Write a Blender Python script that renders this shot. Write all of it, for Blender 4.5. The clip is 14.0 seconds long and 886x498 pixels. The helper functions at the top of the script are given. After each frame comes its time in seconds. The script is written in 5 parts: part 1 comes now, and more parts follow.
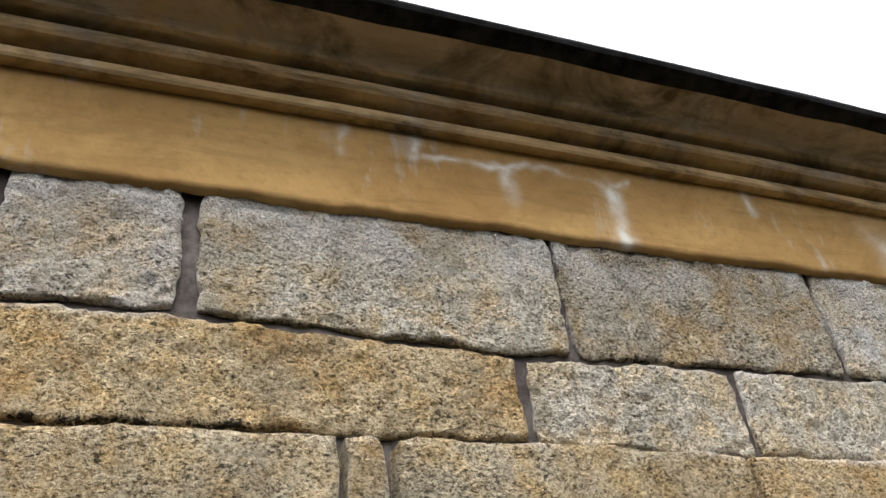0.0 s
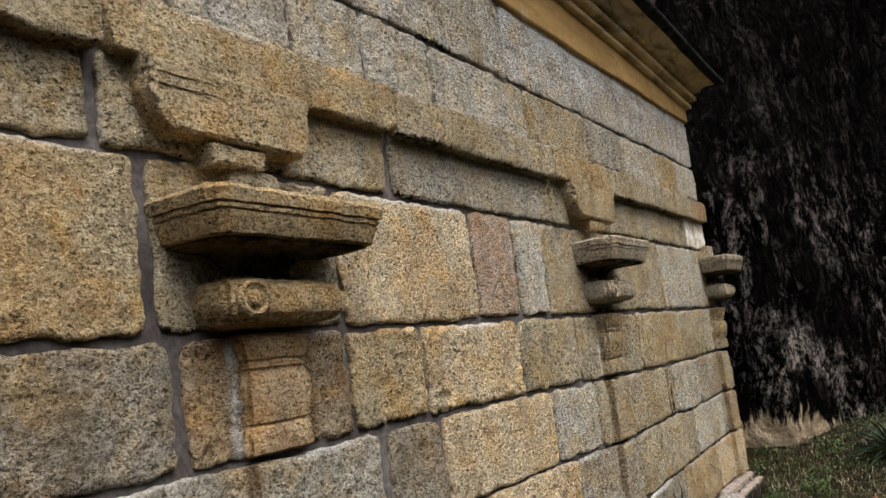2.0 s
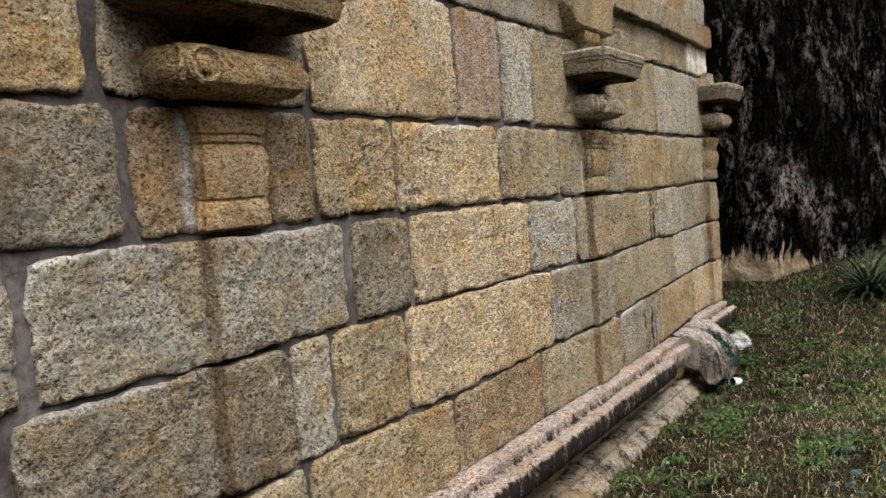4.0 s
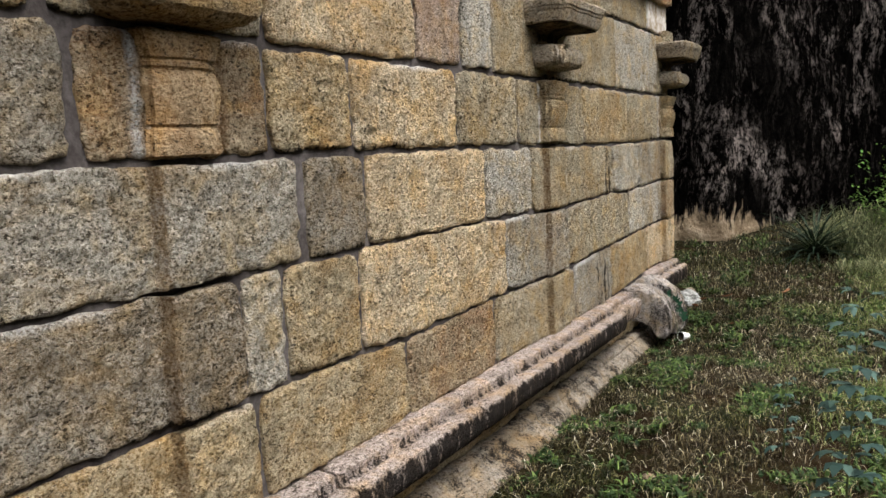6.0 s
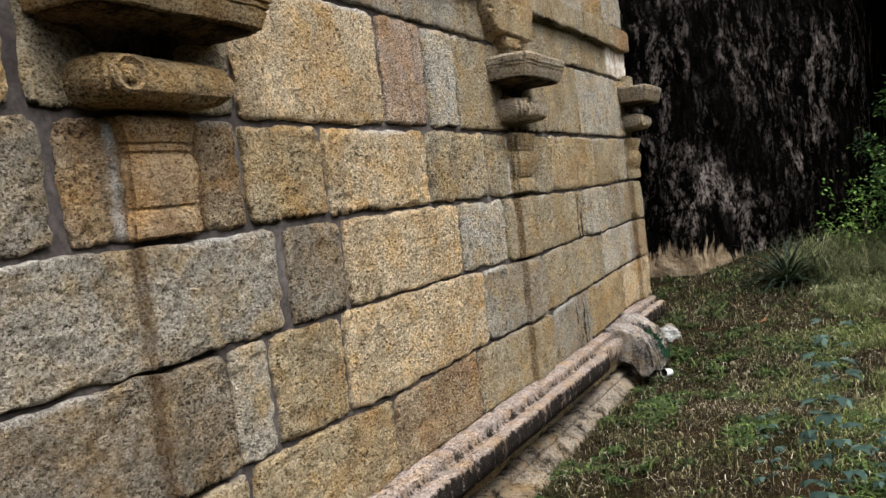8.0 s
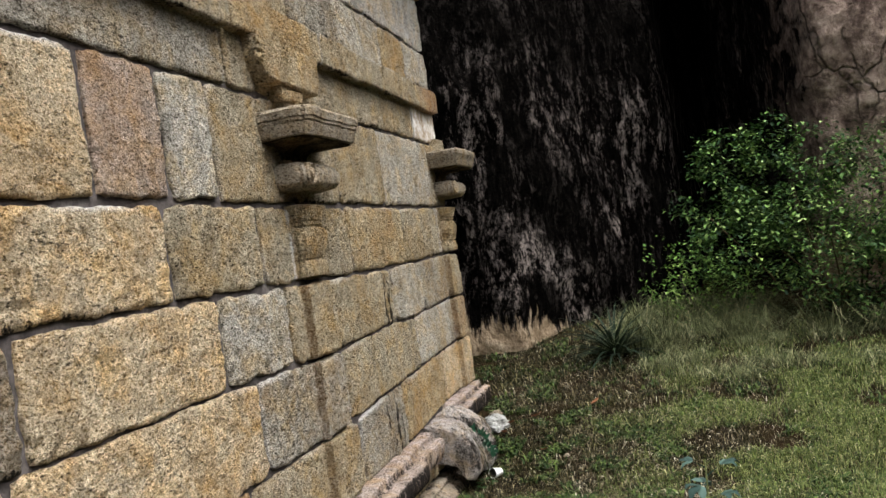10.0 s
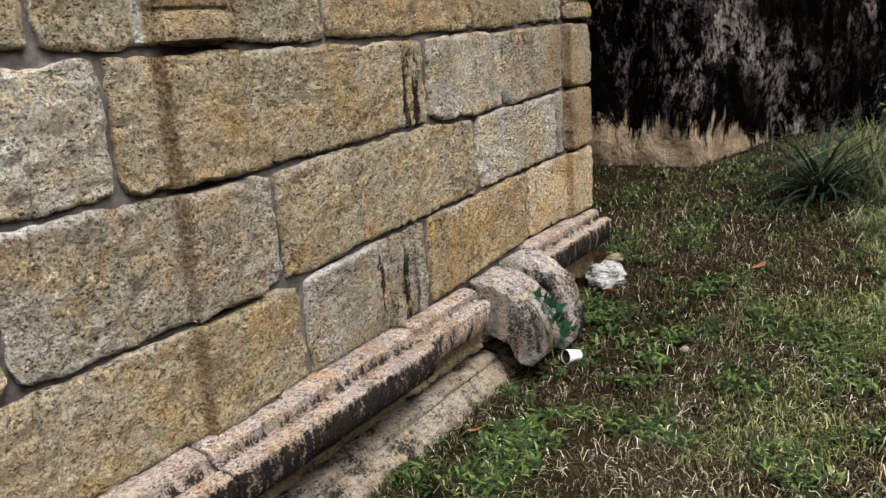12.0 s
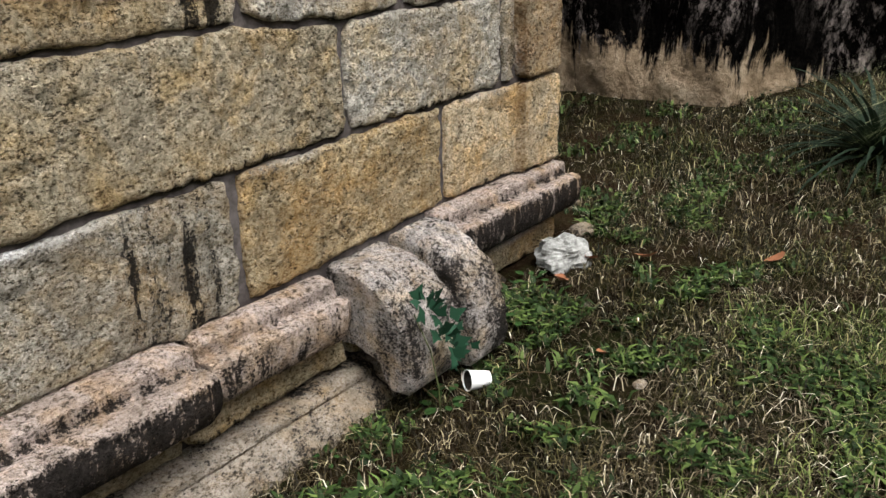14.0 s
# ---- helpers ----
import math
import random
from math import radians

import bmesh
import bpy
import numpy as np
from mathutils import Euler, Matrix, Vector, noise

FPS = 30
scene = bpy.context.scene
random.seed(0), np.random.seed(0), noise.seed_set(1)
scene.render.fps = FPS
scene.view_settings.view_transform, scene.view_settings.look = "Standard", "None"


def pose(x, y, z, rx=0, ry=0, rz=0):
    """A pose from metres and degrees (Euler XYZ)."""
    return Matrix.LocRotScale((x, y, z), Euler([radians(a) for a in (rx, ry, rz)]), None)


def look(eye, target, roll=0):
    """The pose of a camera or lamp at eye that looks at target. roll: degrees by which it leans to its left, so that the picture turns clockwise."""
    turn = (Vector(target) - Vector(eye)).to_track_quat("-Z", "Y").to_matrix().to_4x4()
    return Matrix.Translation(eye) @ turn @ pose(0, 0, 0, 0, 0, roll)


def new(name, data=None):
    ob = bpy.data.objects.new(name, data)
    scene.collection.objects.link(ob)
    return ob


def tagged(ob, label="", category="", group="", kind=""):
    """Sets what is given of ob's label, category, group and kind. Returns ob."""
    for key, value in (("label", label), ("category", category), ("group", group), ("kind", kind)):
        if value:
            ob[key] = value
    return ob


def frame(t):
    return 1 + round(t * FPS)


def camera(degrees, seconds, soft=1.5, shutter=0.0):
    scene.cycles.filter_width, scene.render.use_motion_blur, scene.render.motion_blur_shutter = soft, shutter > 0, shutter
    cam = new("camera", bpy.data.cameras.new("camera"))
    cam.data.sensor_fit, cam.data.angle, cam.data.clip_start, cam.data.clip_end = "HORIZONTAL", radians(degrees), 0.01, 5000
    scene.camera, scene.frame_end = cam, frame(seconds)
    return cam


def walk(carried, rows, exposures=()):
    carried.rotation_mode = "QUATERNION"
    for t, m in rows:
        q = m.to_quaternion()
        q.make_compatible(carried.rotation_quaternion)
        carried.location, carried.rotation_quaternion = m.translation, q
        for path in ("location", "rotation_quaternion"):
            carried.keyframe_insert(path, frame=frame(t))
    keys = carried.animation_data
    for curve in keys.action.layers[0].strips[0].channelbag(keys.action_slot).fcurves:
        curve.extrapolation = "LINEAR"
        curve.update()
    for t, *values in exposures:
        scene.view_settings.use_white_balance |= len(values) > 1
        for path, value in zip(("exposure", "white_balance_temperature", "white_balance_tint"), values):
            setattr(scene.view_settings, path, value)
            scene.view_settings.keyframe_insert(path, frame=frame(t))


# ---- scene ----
cam = camera(55.7, 14.0)
PATH = [
    (0, (1.626, -1.802, 1.982), (2.322, -0.324, 3.135), -8.3),
    (0.3, (1.667, -1.783, 1.894), (2.62, -0.376, 2.948), -9.8),
    (0.5, (1.766, -1.714, 1.864), (2.892, -0.348, 2.796), -10.5),
    (1, (1.877, -1.655, 1.843), (3.339, -0.462, 2.504), -11.2),
    (1.5, (1.927, -1.695, 1.775), (3.548, -0.645, 2.295), -11.0),
    (2, (1.972, -1.697, 1.712), (3.68, -0.691, 1.977), -7.6),
    (2.5, (2.001, -1.724, 1.673), (3.73, -0.731, 1.826), -8.2),
    (3, (2.041, -1.729, 1.636), (3.772, -0.727, 1.59), -8.0),
    (3.2, (2.057, -1.72, 1.631), (3.788, -0.72, 1.563), -6.3),
    (5.3, (2.119, -1.73, 1.491), (3.795, -0.658, 1.284), -3.5),
    (5.5, (2.119, -1.727, 1.488), (3.811, -0.688, 1.253), -3.4),
    (6, (2.102, -1.732, 1.506), (3.84, -0.771, 1.274), -2.9),
    (6.5, (2.072, -1.747, 1.527), (3.855, -0.864, 1.329), -2.6),
    (7, (2.04, -1.738, 1.529), (3.82, -0.843, 1.356), -3.6),
    (7.2, (2.03, -1.742, 1.532), (3.809, -0.845, 1.353), -3.6),
    (9.3, (2.328, -1.784, 1.592), (4.101, -0.857, 1.603), -12.3),
    (9.5, (2.514, -1.716, 1.601), (4.352, -0.926, 1.59), -7.7),
    (10, (2.93, -1.62, 1.586), (4.862, -1.101, 1.574), -8.5),
    (10.5, (3.477, -1.611, 1.531), (5.35, -0.91, 1.49), -6.7),
    (11, (4.014, -1.656, 1.496), (5.838, -0.868, 1.261), -1.9),
    (11.5, (4.535, -1.675, 1.462), (6.343, -0.86, 1.202), -2.6),
    (12, (4.954, -1.742, 1.509), (6.59, -0.707, 1.006), -3.9),
    (12.5, (5.174, -1.68, 1.503), (6.872, -0.79, 0.932), -1.9),
    (13, (5.379, -1.779, 1.457), (7.018, -0.72, 1.02), -3.2),
    (13.5, (5.653, -1.81, 1.416), (7.146, -0.648, 0.767), -2.7),
    (14, (6.272, -1.622, 1.347), (7.784, -0.509, 0.66), -1.3),
]
walk(cam, [(t, look(eye, target, roll)) for t, eye, target, roll in PATH], exposures=[(0.0, -0.6), (0.5, -0.95), (1.0, -0.97), (3.0, -0.87), (6.5, -0.85), (10.0, -0.82), (11.5, -0.78), (13.0, -0.78), (14.0, -0.93)])

# ---------------------------------------------------------------- world and light
world = bpy.data.worlds.new("overcast_sky")
scene.world = world
world.use_nodes = True
wn, wl = world.node_tree.nodes, world.node_tree.links
wn.clear()
sky = wn.new("ShaderNodeTexSky")
sky.sky_type, sky.sun_disc = "NISHITA", False
sky.sun_elevation, sky.sun_rotation = radians(64), radians(198)
sky.dust_density, sky.air_density = 4.0, 1.0
pale = wn.new("ShaderNodeHueSaturation")
pale.inputs["Saturation"].default_value = 0.12
sky_bg = wn.new("ShaderNodeBackground")
sky_bg.inputs["Strength"].default_value = 0.55
sky_out = wn.new("ShaderNodeOutputWorld")
wl.new(sky.outputs[0], pale.inputs["Color"])
# an overcast sky is about three times as bright overhead as at the horizon
sky_dir = wn.new("ShaderNodeTexCoord")
sky_axes = wn.new("ShaderNodeSeparateXYZ")
sky_rise = wn.new("ShaderNodeMapRange")
for key, value in (("From Min", 0.0), ("From Max", 0.95), ("To Min", 0.05), ("To Max", 2.15)):
    sky_rise.inputs[key].default_value = value
sky_rise.interpolation_type = "SMOOTHSTEP"
sky_mul = wn.new("ShaderNodeMix")
sky_mul.data_type, sky_mul.blend_type = "RGBA", "MULTIPLY"
sky_mul.inputs[0].default_value = 1.0
wl.new(sky_dir.outputs["Generated"], sky_axes.inputs[0])
wl.new(sky_axes.outputs[2], sky_rise.inputs[0])
wl.new(pale.outputs[0], sky_mul.inputs[6])
wl.new(sky_rise.outputs[0], sky_mul.inputs[7])
wl.new(sky_mul.outputs[2], sky_bg.inputs["Color"])
wl.new(sky_bg.outputs[0], sky_out.inputs["Surface"])
sun = new("sun", bpy.data.lights.new("sun", "SUN"))
sun.data.energy, sun.data.angle, sun.data.color = 0.9, radians(14), (1.0, 0.95, 0.87)
sun.matrix_world = look((-1.5, -4.6, 10.0), (0.0, 0.0, 0.0))


# ---------------------------------------------------------------- materials
class Nodes:
    """A small helper to wire a procedural material."""

    def __init__(self, name, gloss=0.02):
        self.mat = bpy.data.materials.new(name)
        self.mat.use_nodes = True
        self.t = self.mat.node_tree
        self.t.nodes.clear()
        self.out = self.t.nodes.new("ShaderNodeOutputMaterial")
        self.bsdf = self.t.nodes.new("ShaderNodeBsdfPrincipled")
        self.t.links.new(self.bsdf.outputs[0], self.out.inputs[0])
        self.bsdf.inputs["Specular IOR Level"].default_value = gloss

    def node(self, kind, **inputs):
        n = self.t.nodes.new(kind)
        for key, value in inputs.items():
            socket = n.inputs[int(key[1:])] if key[0] == "i" and key[1:].isdigit() else n.inputs[key.replace("_", " ")]
            self.put(socket, value)
        return n

    def put(self, socket, value):
        if isinstance(value, bpy.types.NodeSocket):
            self.t.links.new(value, socket)
        else:
            socket.default_value = value

    def place(self, scale=(1, 1, 1), shift=True):
        """World position, shifted by the object's random number so that alike pieces differ."""
        geo = self.node("ShaderNodeNewGeometry")
        if not shift:
            src = geo.outputs["Position"]
        else:
            info = self.node("ShaderNodeObjectInfo")
            far = self.node("ShaderNodeVectorMath", i0=info.outputs["Random"], i1=(37.0, 91.0, 53.0))
            far.operation = "MULTIPLY"
            add = self.node("ShaderNodeVectorMath", i0=geo.outputs["Position"], i1=far.outputs[0])
            src = add.outputs[0]
        m = self.node("ShaderNodeVectorMath", i0=src, i1=scale)
        m.operation = "MULTIPLY"
        return m.outputs[0]

    def noise(self, where, scale, detail=4.0, rough=0.6, warp=0.0):
        return self.node("ShaderNodeTexNoise", Vector=where, Scale=scale, Detail=detail, Roughness=rough, Distortion=warp).outputs[0]

    def ramp(self, fac, stops):
        n = self.node("ShaderNodeValToRGB", Fac=fac)
        e = n.color_ramp.elements
        while len(e) < len(stops):
            e.new(0.5)
        for el, (p, c) in zip(e, stops):
            el.position = p
            el.color = (*c, 1) if not isinstance(c, (int, float)) else (c, c, c, 1)
        return n.outputs[0]

    def mix(self, fac, a, b, how="MIX"):
        n = self.t.nodes.new("ShaderNodeMix")
        n.data_type, n.blend_type = "RGBA", how
        self.put(n.inputs[0], fac)
        for socket, v in ((n.inputs[6], a), (n.inputs[7], b)):
            self.put(socket, (*v, 1) if isinstance(v, tuple) and len(v) == 3 else v)
        return n.outputs[2]

    def math(self, how, a, b=0.0):
        n = self.t.nodes.new("ShaderNodeMath")
        n.operation = how
        self.put(n.inputs[0], a)
        self.put(n.inputs[1], b)
        return n.outputs[0]

    def bump(self, height, strength, distance, below=None):
        n = self.node("ShaderNodeBump", Strength=strength, Distance=distance, Height=height)
        if below is not None:
            self.put(n.inputs["Normal"], below)
        return n.outputs[0]

    def done(self, color, rough, normal=None):
        self.put(self.bsdf.inputs["Base Color"], (*color, 1) if isinstance(color, tuple) else color)
        self.put(self.bsdf.inputs["Roughness"], rough)
        if normal is not None:
            self.put(self.bsdf.inputs["Normal"], normal)
        return self.mat


def granite(name, light, mid, dark, stain, stain_amount=0.5, relief=1.0, black=0.0, salt=0.0):
    """Tooled granite: pale crystals, pits with their shade coloured in, soft iron stains; black > 0 adds patches of
    black lichen, salt > 0 white bloom.
    """
    n = Nodes(name)
    light, mid, dark, stain = (tuple(k * c for k, c in zip((0.922, 0.955, 1.095), col)) for col in (light, mid, dark, stain))
    p = n.place()
    grain = n.noise(p, 330.0, 2.0, 0.7)
    clump = n.noise(n.place((0.85, 0.85, 1.1)), 118.0, 3.0, 0.7)
    coarse = n.noise(n.place((0.8, 0.8, 1.15)), 58.0, 3.0, 0.68)
    cloud = n.noise(p, 2.6, 4.0, 0.6, 0.6)
    patch = n.noise(p, 7.5, 4.0, 0.65, 0.5)
    streak = n.noise(n.place((9.0, 9.0, 1.6)), 1.0, 4.0, 0.6)
    both = n.math("ADD", n.math("ADD", n.math("MULTIPLY", grain, 0.26), n.math("MULTIPLY", clump, 0.46)), n.math("MULTIPLY", coarse, 0.28))
    col = n.ramp(both, [(0.405, dark), (0.45, mid), (0.50, light), (0.555, tuple(min(1, 1.35 * c) for c in light))])
    blotch = n.noise(p, 4.2, 5.0, 0.7, 0.9)
    col = n.mix(n.ramp(blotch, [(0.52, 0.0), (0.66, 0.6)]), col, n.mix(1.0, col, (0.64, 0.545, 0.42), "MULTIPLY"))
    zone = n.noise(p, 5.5, 3.0, 0.6, 0.3)
    iron = n.ramp(cloud, [(0.45, 0.0), (0.62, stain_amount)])
    col = n.mix(iron, col, n.mix(0.6, col, stain))
    ochre = n.ramp(patch, [(0.46, 0.0), (0.68, 0.8)])
    col = n.mix(ochre, col, n.mix(1.0, col, (1.08, 0.90, 0.60), "MULTIPLY"))
    ash = n.ramp(patch, [(0.33, 0.6), (0.48, 0.0)])
    col = n.mix(ash, col, n.mix(1.0, col, (0.70, 0.71, 0.69), "MULTIPLY"))
    grey = n.ramp(streak, [(0.5, 0.0), (0.72, 0.55)])
    col = n.mix(grey, col, n.mix(0.6, col, (0.095, 0.08, 0.058)))
    hollow = n.math("ADD", n.noise(n.place((0.8, 0.8, 1.6)), 64.0, 5.0, 0.75), n.math("MULTIPLY", n.math("SUBTRACT", 0.5, zone), 0.22))
    pits = n.ramp(hollow, [(0.385, 1.0), (0.425, 0.0)])
    # near-black mixed into the pits stands for the shade inside them
    col = n.mix(n.math("MULTIPLY", pits, 0.82), col, (0.03, 0.023, 0.014))
    wear = n.node("ShaderNodeAttribute")
    wear.attribute_name = "wear"
    marks = n.node("ShaderNodeSeparateColor", i0=wear.outputs[0])
    smear = n.math("MULTIPLY", marks.outputs[0], n.ramp(clump, [(0.36, 0.25), (0.55, 1.0)]))
    col = n.mix(smear, col, (0.80, 0.79, 0.77))
    col = n.mix(n.math("MULTIPLY", marks.outputs[1], n.ramp(clump, [(0.35, 1.0), (0.65, 0.55)])), col, (0.13, 0.065, 0.022))
    if salt:
        bloom = n.noise(n.place((3.0, 3.0, 4.0)), 1.0, 5.0, 0.75, 0.5)
        col = n.mix(n.ramp(n.math("ADD", n.math("MULTIPLY", bloom, 0.75), n.math("MULTIPLY", clump, 0.25)), [(0.53, 0.0), (0.63, salt)]), col, (0.74, 0.73, 0.71))
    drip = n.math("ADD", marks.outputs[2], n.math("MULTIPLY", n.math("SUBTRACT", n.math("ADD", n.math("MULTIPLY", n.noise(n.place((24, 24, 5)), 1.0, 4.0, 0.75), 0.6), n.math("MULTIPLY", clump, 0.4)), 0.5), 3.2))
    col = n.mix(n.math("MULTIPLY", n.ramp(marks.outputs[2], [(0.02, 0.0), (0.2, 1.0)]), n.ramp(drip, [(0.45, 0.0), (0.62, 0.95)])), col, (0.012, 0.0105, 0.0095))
    if black:
        blackening = n.ramp(n.math("ADD", n.math("MULTIPLY", n.noise(n.place((6, 6, 3.0)), 1.0, 5.0, 0.75), 0.6), n.math("MULTIPLY", clump, 0.4)),
                      [(0.5 - 0.1 * black, 0.0), (0.56 - 0.08 * black, 0.95)])
        col = n.mix(blackening, col, (0.012, 0.0105, 0.0095))
    h = n.math("ADD", n.math("MULTIPLY", clump, 0.8), n.math("MULTIPLY", grain, 0.25))
    nor = n.bump(coarse, 1.0 * relief, 0.036)
    nor = n.bump(h, 1.0 * relief, 0.027, nor)
    nor = n.bump(n.math("SUBTRACT", 1.0, pits), 0.8 * relief, 0.006, nor)
    return n.done(col, 0.92, nor)


STONES = {
    "gold": granite("granite_golden", (0.58, 0.46, 0.27), (0.41, 0.295, 0.145), (0.15, 0.10, 0.045), (0.44, 0.25, 0.08), 0.75),
    "tan": granite("granite_tan", (0.54, 0.45, 0.29), (0.38, 0.30, 0.175), (0.13, 0.10, 0.055), (0.42, 0.27, 0.10), 0.65),
    "pale": granite("granite_pale", (0.64, 0.575, 0.44), (0.45, 0.39, 0.27), (0.16, 0.13, 0.085), (0.46, 0.34, 0.17), 0.6),
    "salt": granite("granite_salt_bloomed", (0.70, 0.63, 0.50), (0.50, 0.44, 0.33), (0.14, 0.115, 0.08), (0.40, 0.31, 0.17), 0.5, salt=0.85),
    "grey": granite("granite_grey", (0.50, 0.44, 0.325), (0.33, 0.275, 0.18), (0.10, 0.08, 0.05), (0.36, 0.23, 0.10), 0.65),
    # lighter copy of the gold: extra brightness mid-wall put into the stone colour
    "honey": granite("granite_lit_gold", (0.76, 0.60, 0.37), (0.56, 0.41, 0.21), (0.20, 0.13, 0.06), (0.50, 0.29, 0.10), 0.6),
    "ash": granite("granite_ash_brown", (0.40, 0.345, 0.25), (0.255, 0.205, 0.13), (0.075, 0.06, 0.038), (0.30, 0.19, 0.08), 0.6),
    "rose": granite("granite_rosy", (0.60, 0.475, 0.35), (0.43, 0.325, 0.225), (0.15, 0.105, 0.07), (0.42, 0.24, 0.12), 0.6),
    "rust": granite("granite_rusty", (0.50, 0.385, 0.23), (0.36, 0.245, 0.125), (0.14, 0.085, 0.045), (0.36, 0.16, 0.06), 0.75),
}
M_CARVED = granite("carved_granite", (0.36, 0.27, 0.145), (0.24, 0.165, 0.077), (0.085, 0.058, 0.03), (0.23, 0.12, 0.04), 0.6, 0.6)
M_CARVED_GREY = granite("carved_grey_granite", (0.41, 0.345, 0.24), (0.275, 0.215, 0.138), (0.075, 0.06, 0.038), (0.22, 0.16, 0.09), 0.5, 0.6)
# darker granite that carries the shade under the abacus in its colour
M_NECK_SHADE = granite("shade_darkened_granite", (0.20, 0.145, 0.08), (0.12, 0.082, 0.042), (0.04, 0.027, 0.015), (0.10, 0.055, 0.02), 0.6, 0.6, 0.3)
M_VASE = granite("carved_vase_granite", (0.40, 0.29, 0.16), (0.29, 0.195, 0.095), (0.12, 0.075, 0.035), (0.30, 0.15, 0.055), 0.7, 0.45)
M_BASE = granite("weathered_pink_granite", (0.55, 0.44, 0.345), (0.38, 0.295, 0.22), (0.12, 0.09, 0.06), (0.30, 0.21, 0.13), 0.6, 0.9)
M_BULGE = granite("half_stained_granite", (0.78, 0.69, 0.57), (0.58, 0.49, 0.385), (0.15, 0.12, 0.09), (0.25, 0.19, 0.13), 0.5, 1.1, 0.27)
M_SLAB = granite("pale_plinth_granite", (0.31, 0.26, 0.19), (0.235, 0.185, 0.125), (0.105, 0.082, 0.05), (0.22, 0.155, 0.08), 0.75, 0.5, 0.05)


def mortar_material():
    n = Nodes("grey_mortar")
    p = n.place(shift=False)
    a, b = n.noise(p, 40.0, 4.0, 0.7), n.noise(p, 4.0, 4.0, 0.6)
    col = n.ramp(b, [(0.35, (0.06, 0.05, 0.048)), (0.65, (0.17, 0.15, 0.142))])
    col = n.mix(n.ramp(a, [(0.35, 0.55), (0.6, 0.0)]), col, (0.025, 0.021, 0.018))
    return n.done(col, 0.95, n.bump(a, 0.7, 0.006))


def plaster_material(name, base, dark, white, drip, soffit_shade=0.0):
    n = Nodes(name)
    p = n.place(shift=False)
    big, fine = n.noise(p, 2.2, 5.0, 0.65, 0.8), n.noise(p, 30.0, 4.0, 0.6)
    wide = n.noise(n.place((1.5, 1.5, 7.0), False), 1.0, 4.0, 0.6)
    col = n.mix(n.ramp(big, [(0.38, 0.0), (0.68, 0.75)]), base, dark)
    col = n.mix(n.ramp(wide, [(0.45, 0.0), (0.75, 0.5)]), col, tuple(0.62 * c for c in base))
    salt = n.noise(n.place((4.0, 4.0, 1.4), False), 1.0, 5.0, 0.7, 0.4)
    col = n.mix(n.ramp(salt, [(0.60, 0.0), (0.72, white)]), col, (0.46, 0.44, 0.41))
    axes = n.node("ShaderNodeSeparateXYZ", i0=n.node("ShaderNodeNewGeometry").outputs["Position"])
    high = n.math("MULTIPLY", n.math("SUBTRACT", n.math("ADD", axes.outputs[2], n.math("MULTIPLY", axes.outputs[0], 0.015)), 3.84), 1.6)
    leak = n.math("ADD", n.noise(n.place((6.0, 6.0, 1.2), False), 1.0, 5.0, 0.7, 0.3), high)
    col = n.mix(n.ramp(leak, [(0.60, 0.0), (0.74, 0.8 * white)]), col, (0.42, 0.39, 0.35))
    run = n.noise(n.place((2.2, 2.2, 17.0), False), 1.0, 5.0, 0.7, 0.6)
    col = n.mix(n.ramp(run, [(0.50, 0.0), (0.70, drip)]), col, tuple(0.4 * c for c in base))
    col = n.mix(n.ramp(fine, [(0.3, 0.35), (0.5, 0.0)]), col, tuple(0.5 * c for c in base))
    # patches that put the dark of the cornice's shaded underside into the plaster colour
    if soffit_shade:
        shade_noise = n.noise(n.place((1.6, 1.6, 6.0), False), 1.0, 5.0, 0.75, 0.8)
        col = n.mix(n.ramp(shade_noise, [(0.48, 0.0), (0.64, soffit_shade)]), col, (0.03, 0.02, 0.011))
    wear = n.node("ShaderNodeAttribute")
    wear.attribute_name = "wear"
    washed = n.node("ShaderNodeSeparateColor", i0=wear.outputs[0]).outputs[0]
    col = n.mix(n.math("MULTIPLY", washed, n.ramp(n.noise(p, 22.0, 4.0, 0.7), [(0.3, 0.35), (0.6, 1.0)])), col, (0.66, 0.64, 0.60))
    return n.done(col, 0.82, n.bump(n.math("ADD", fine, n.math("MULTIPLY", big, 2.0)), 0.25, 0.008))


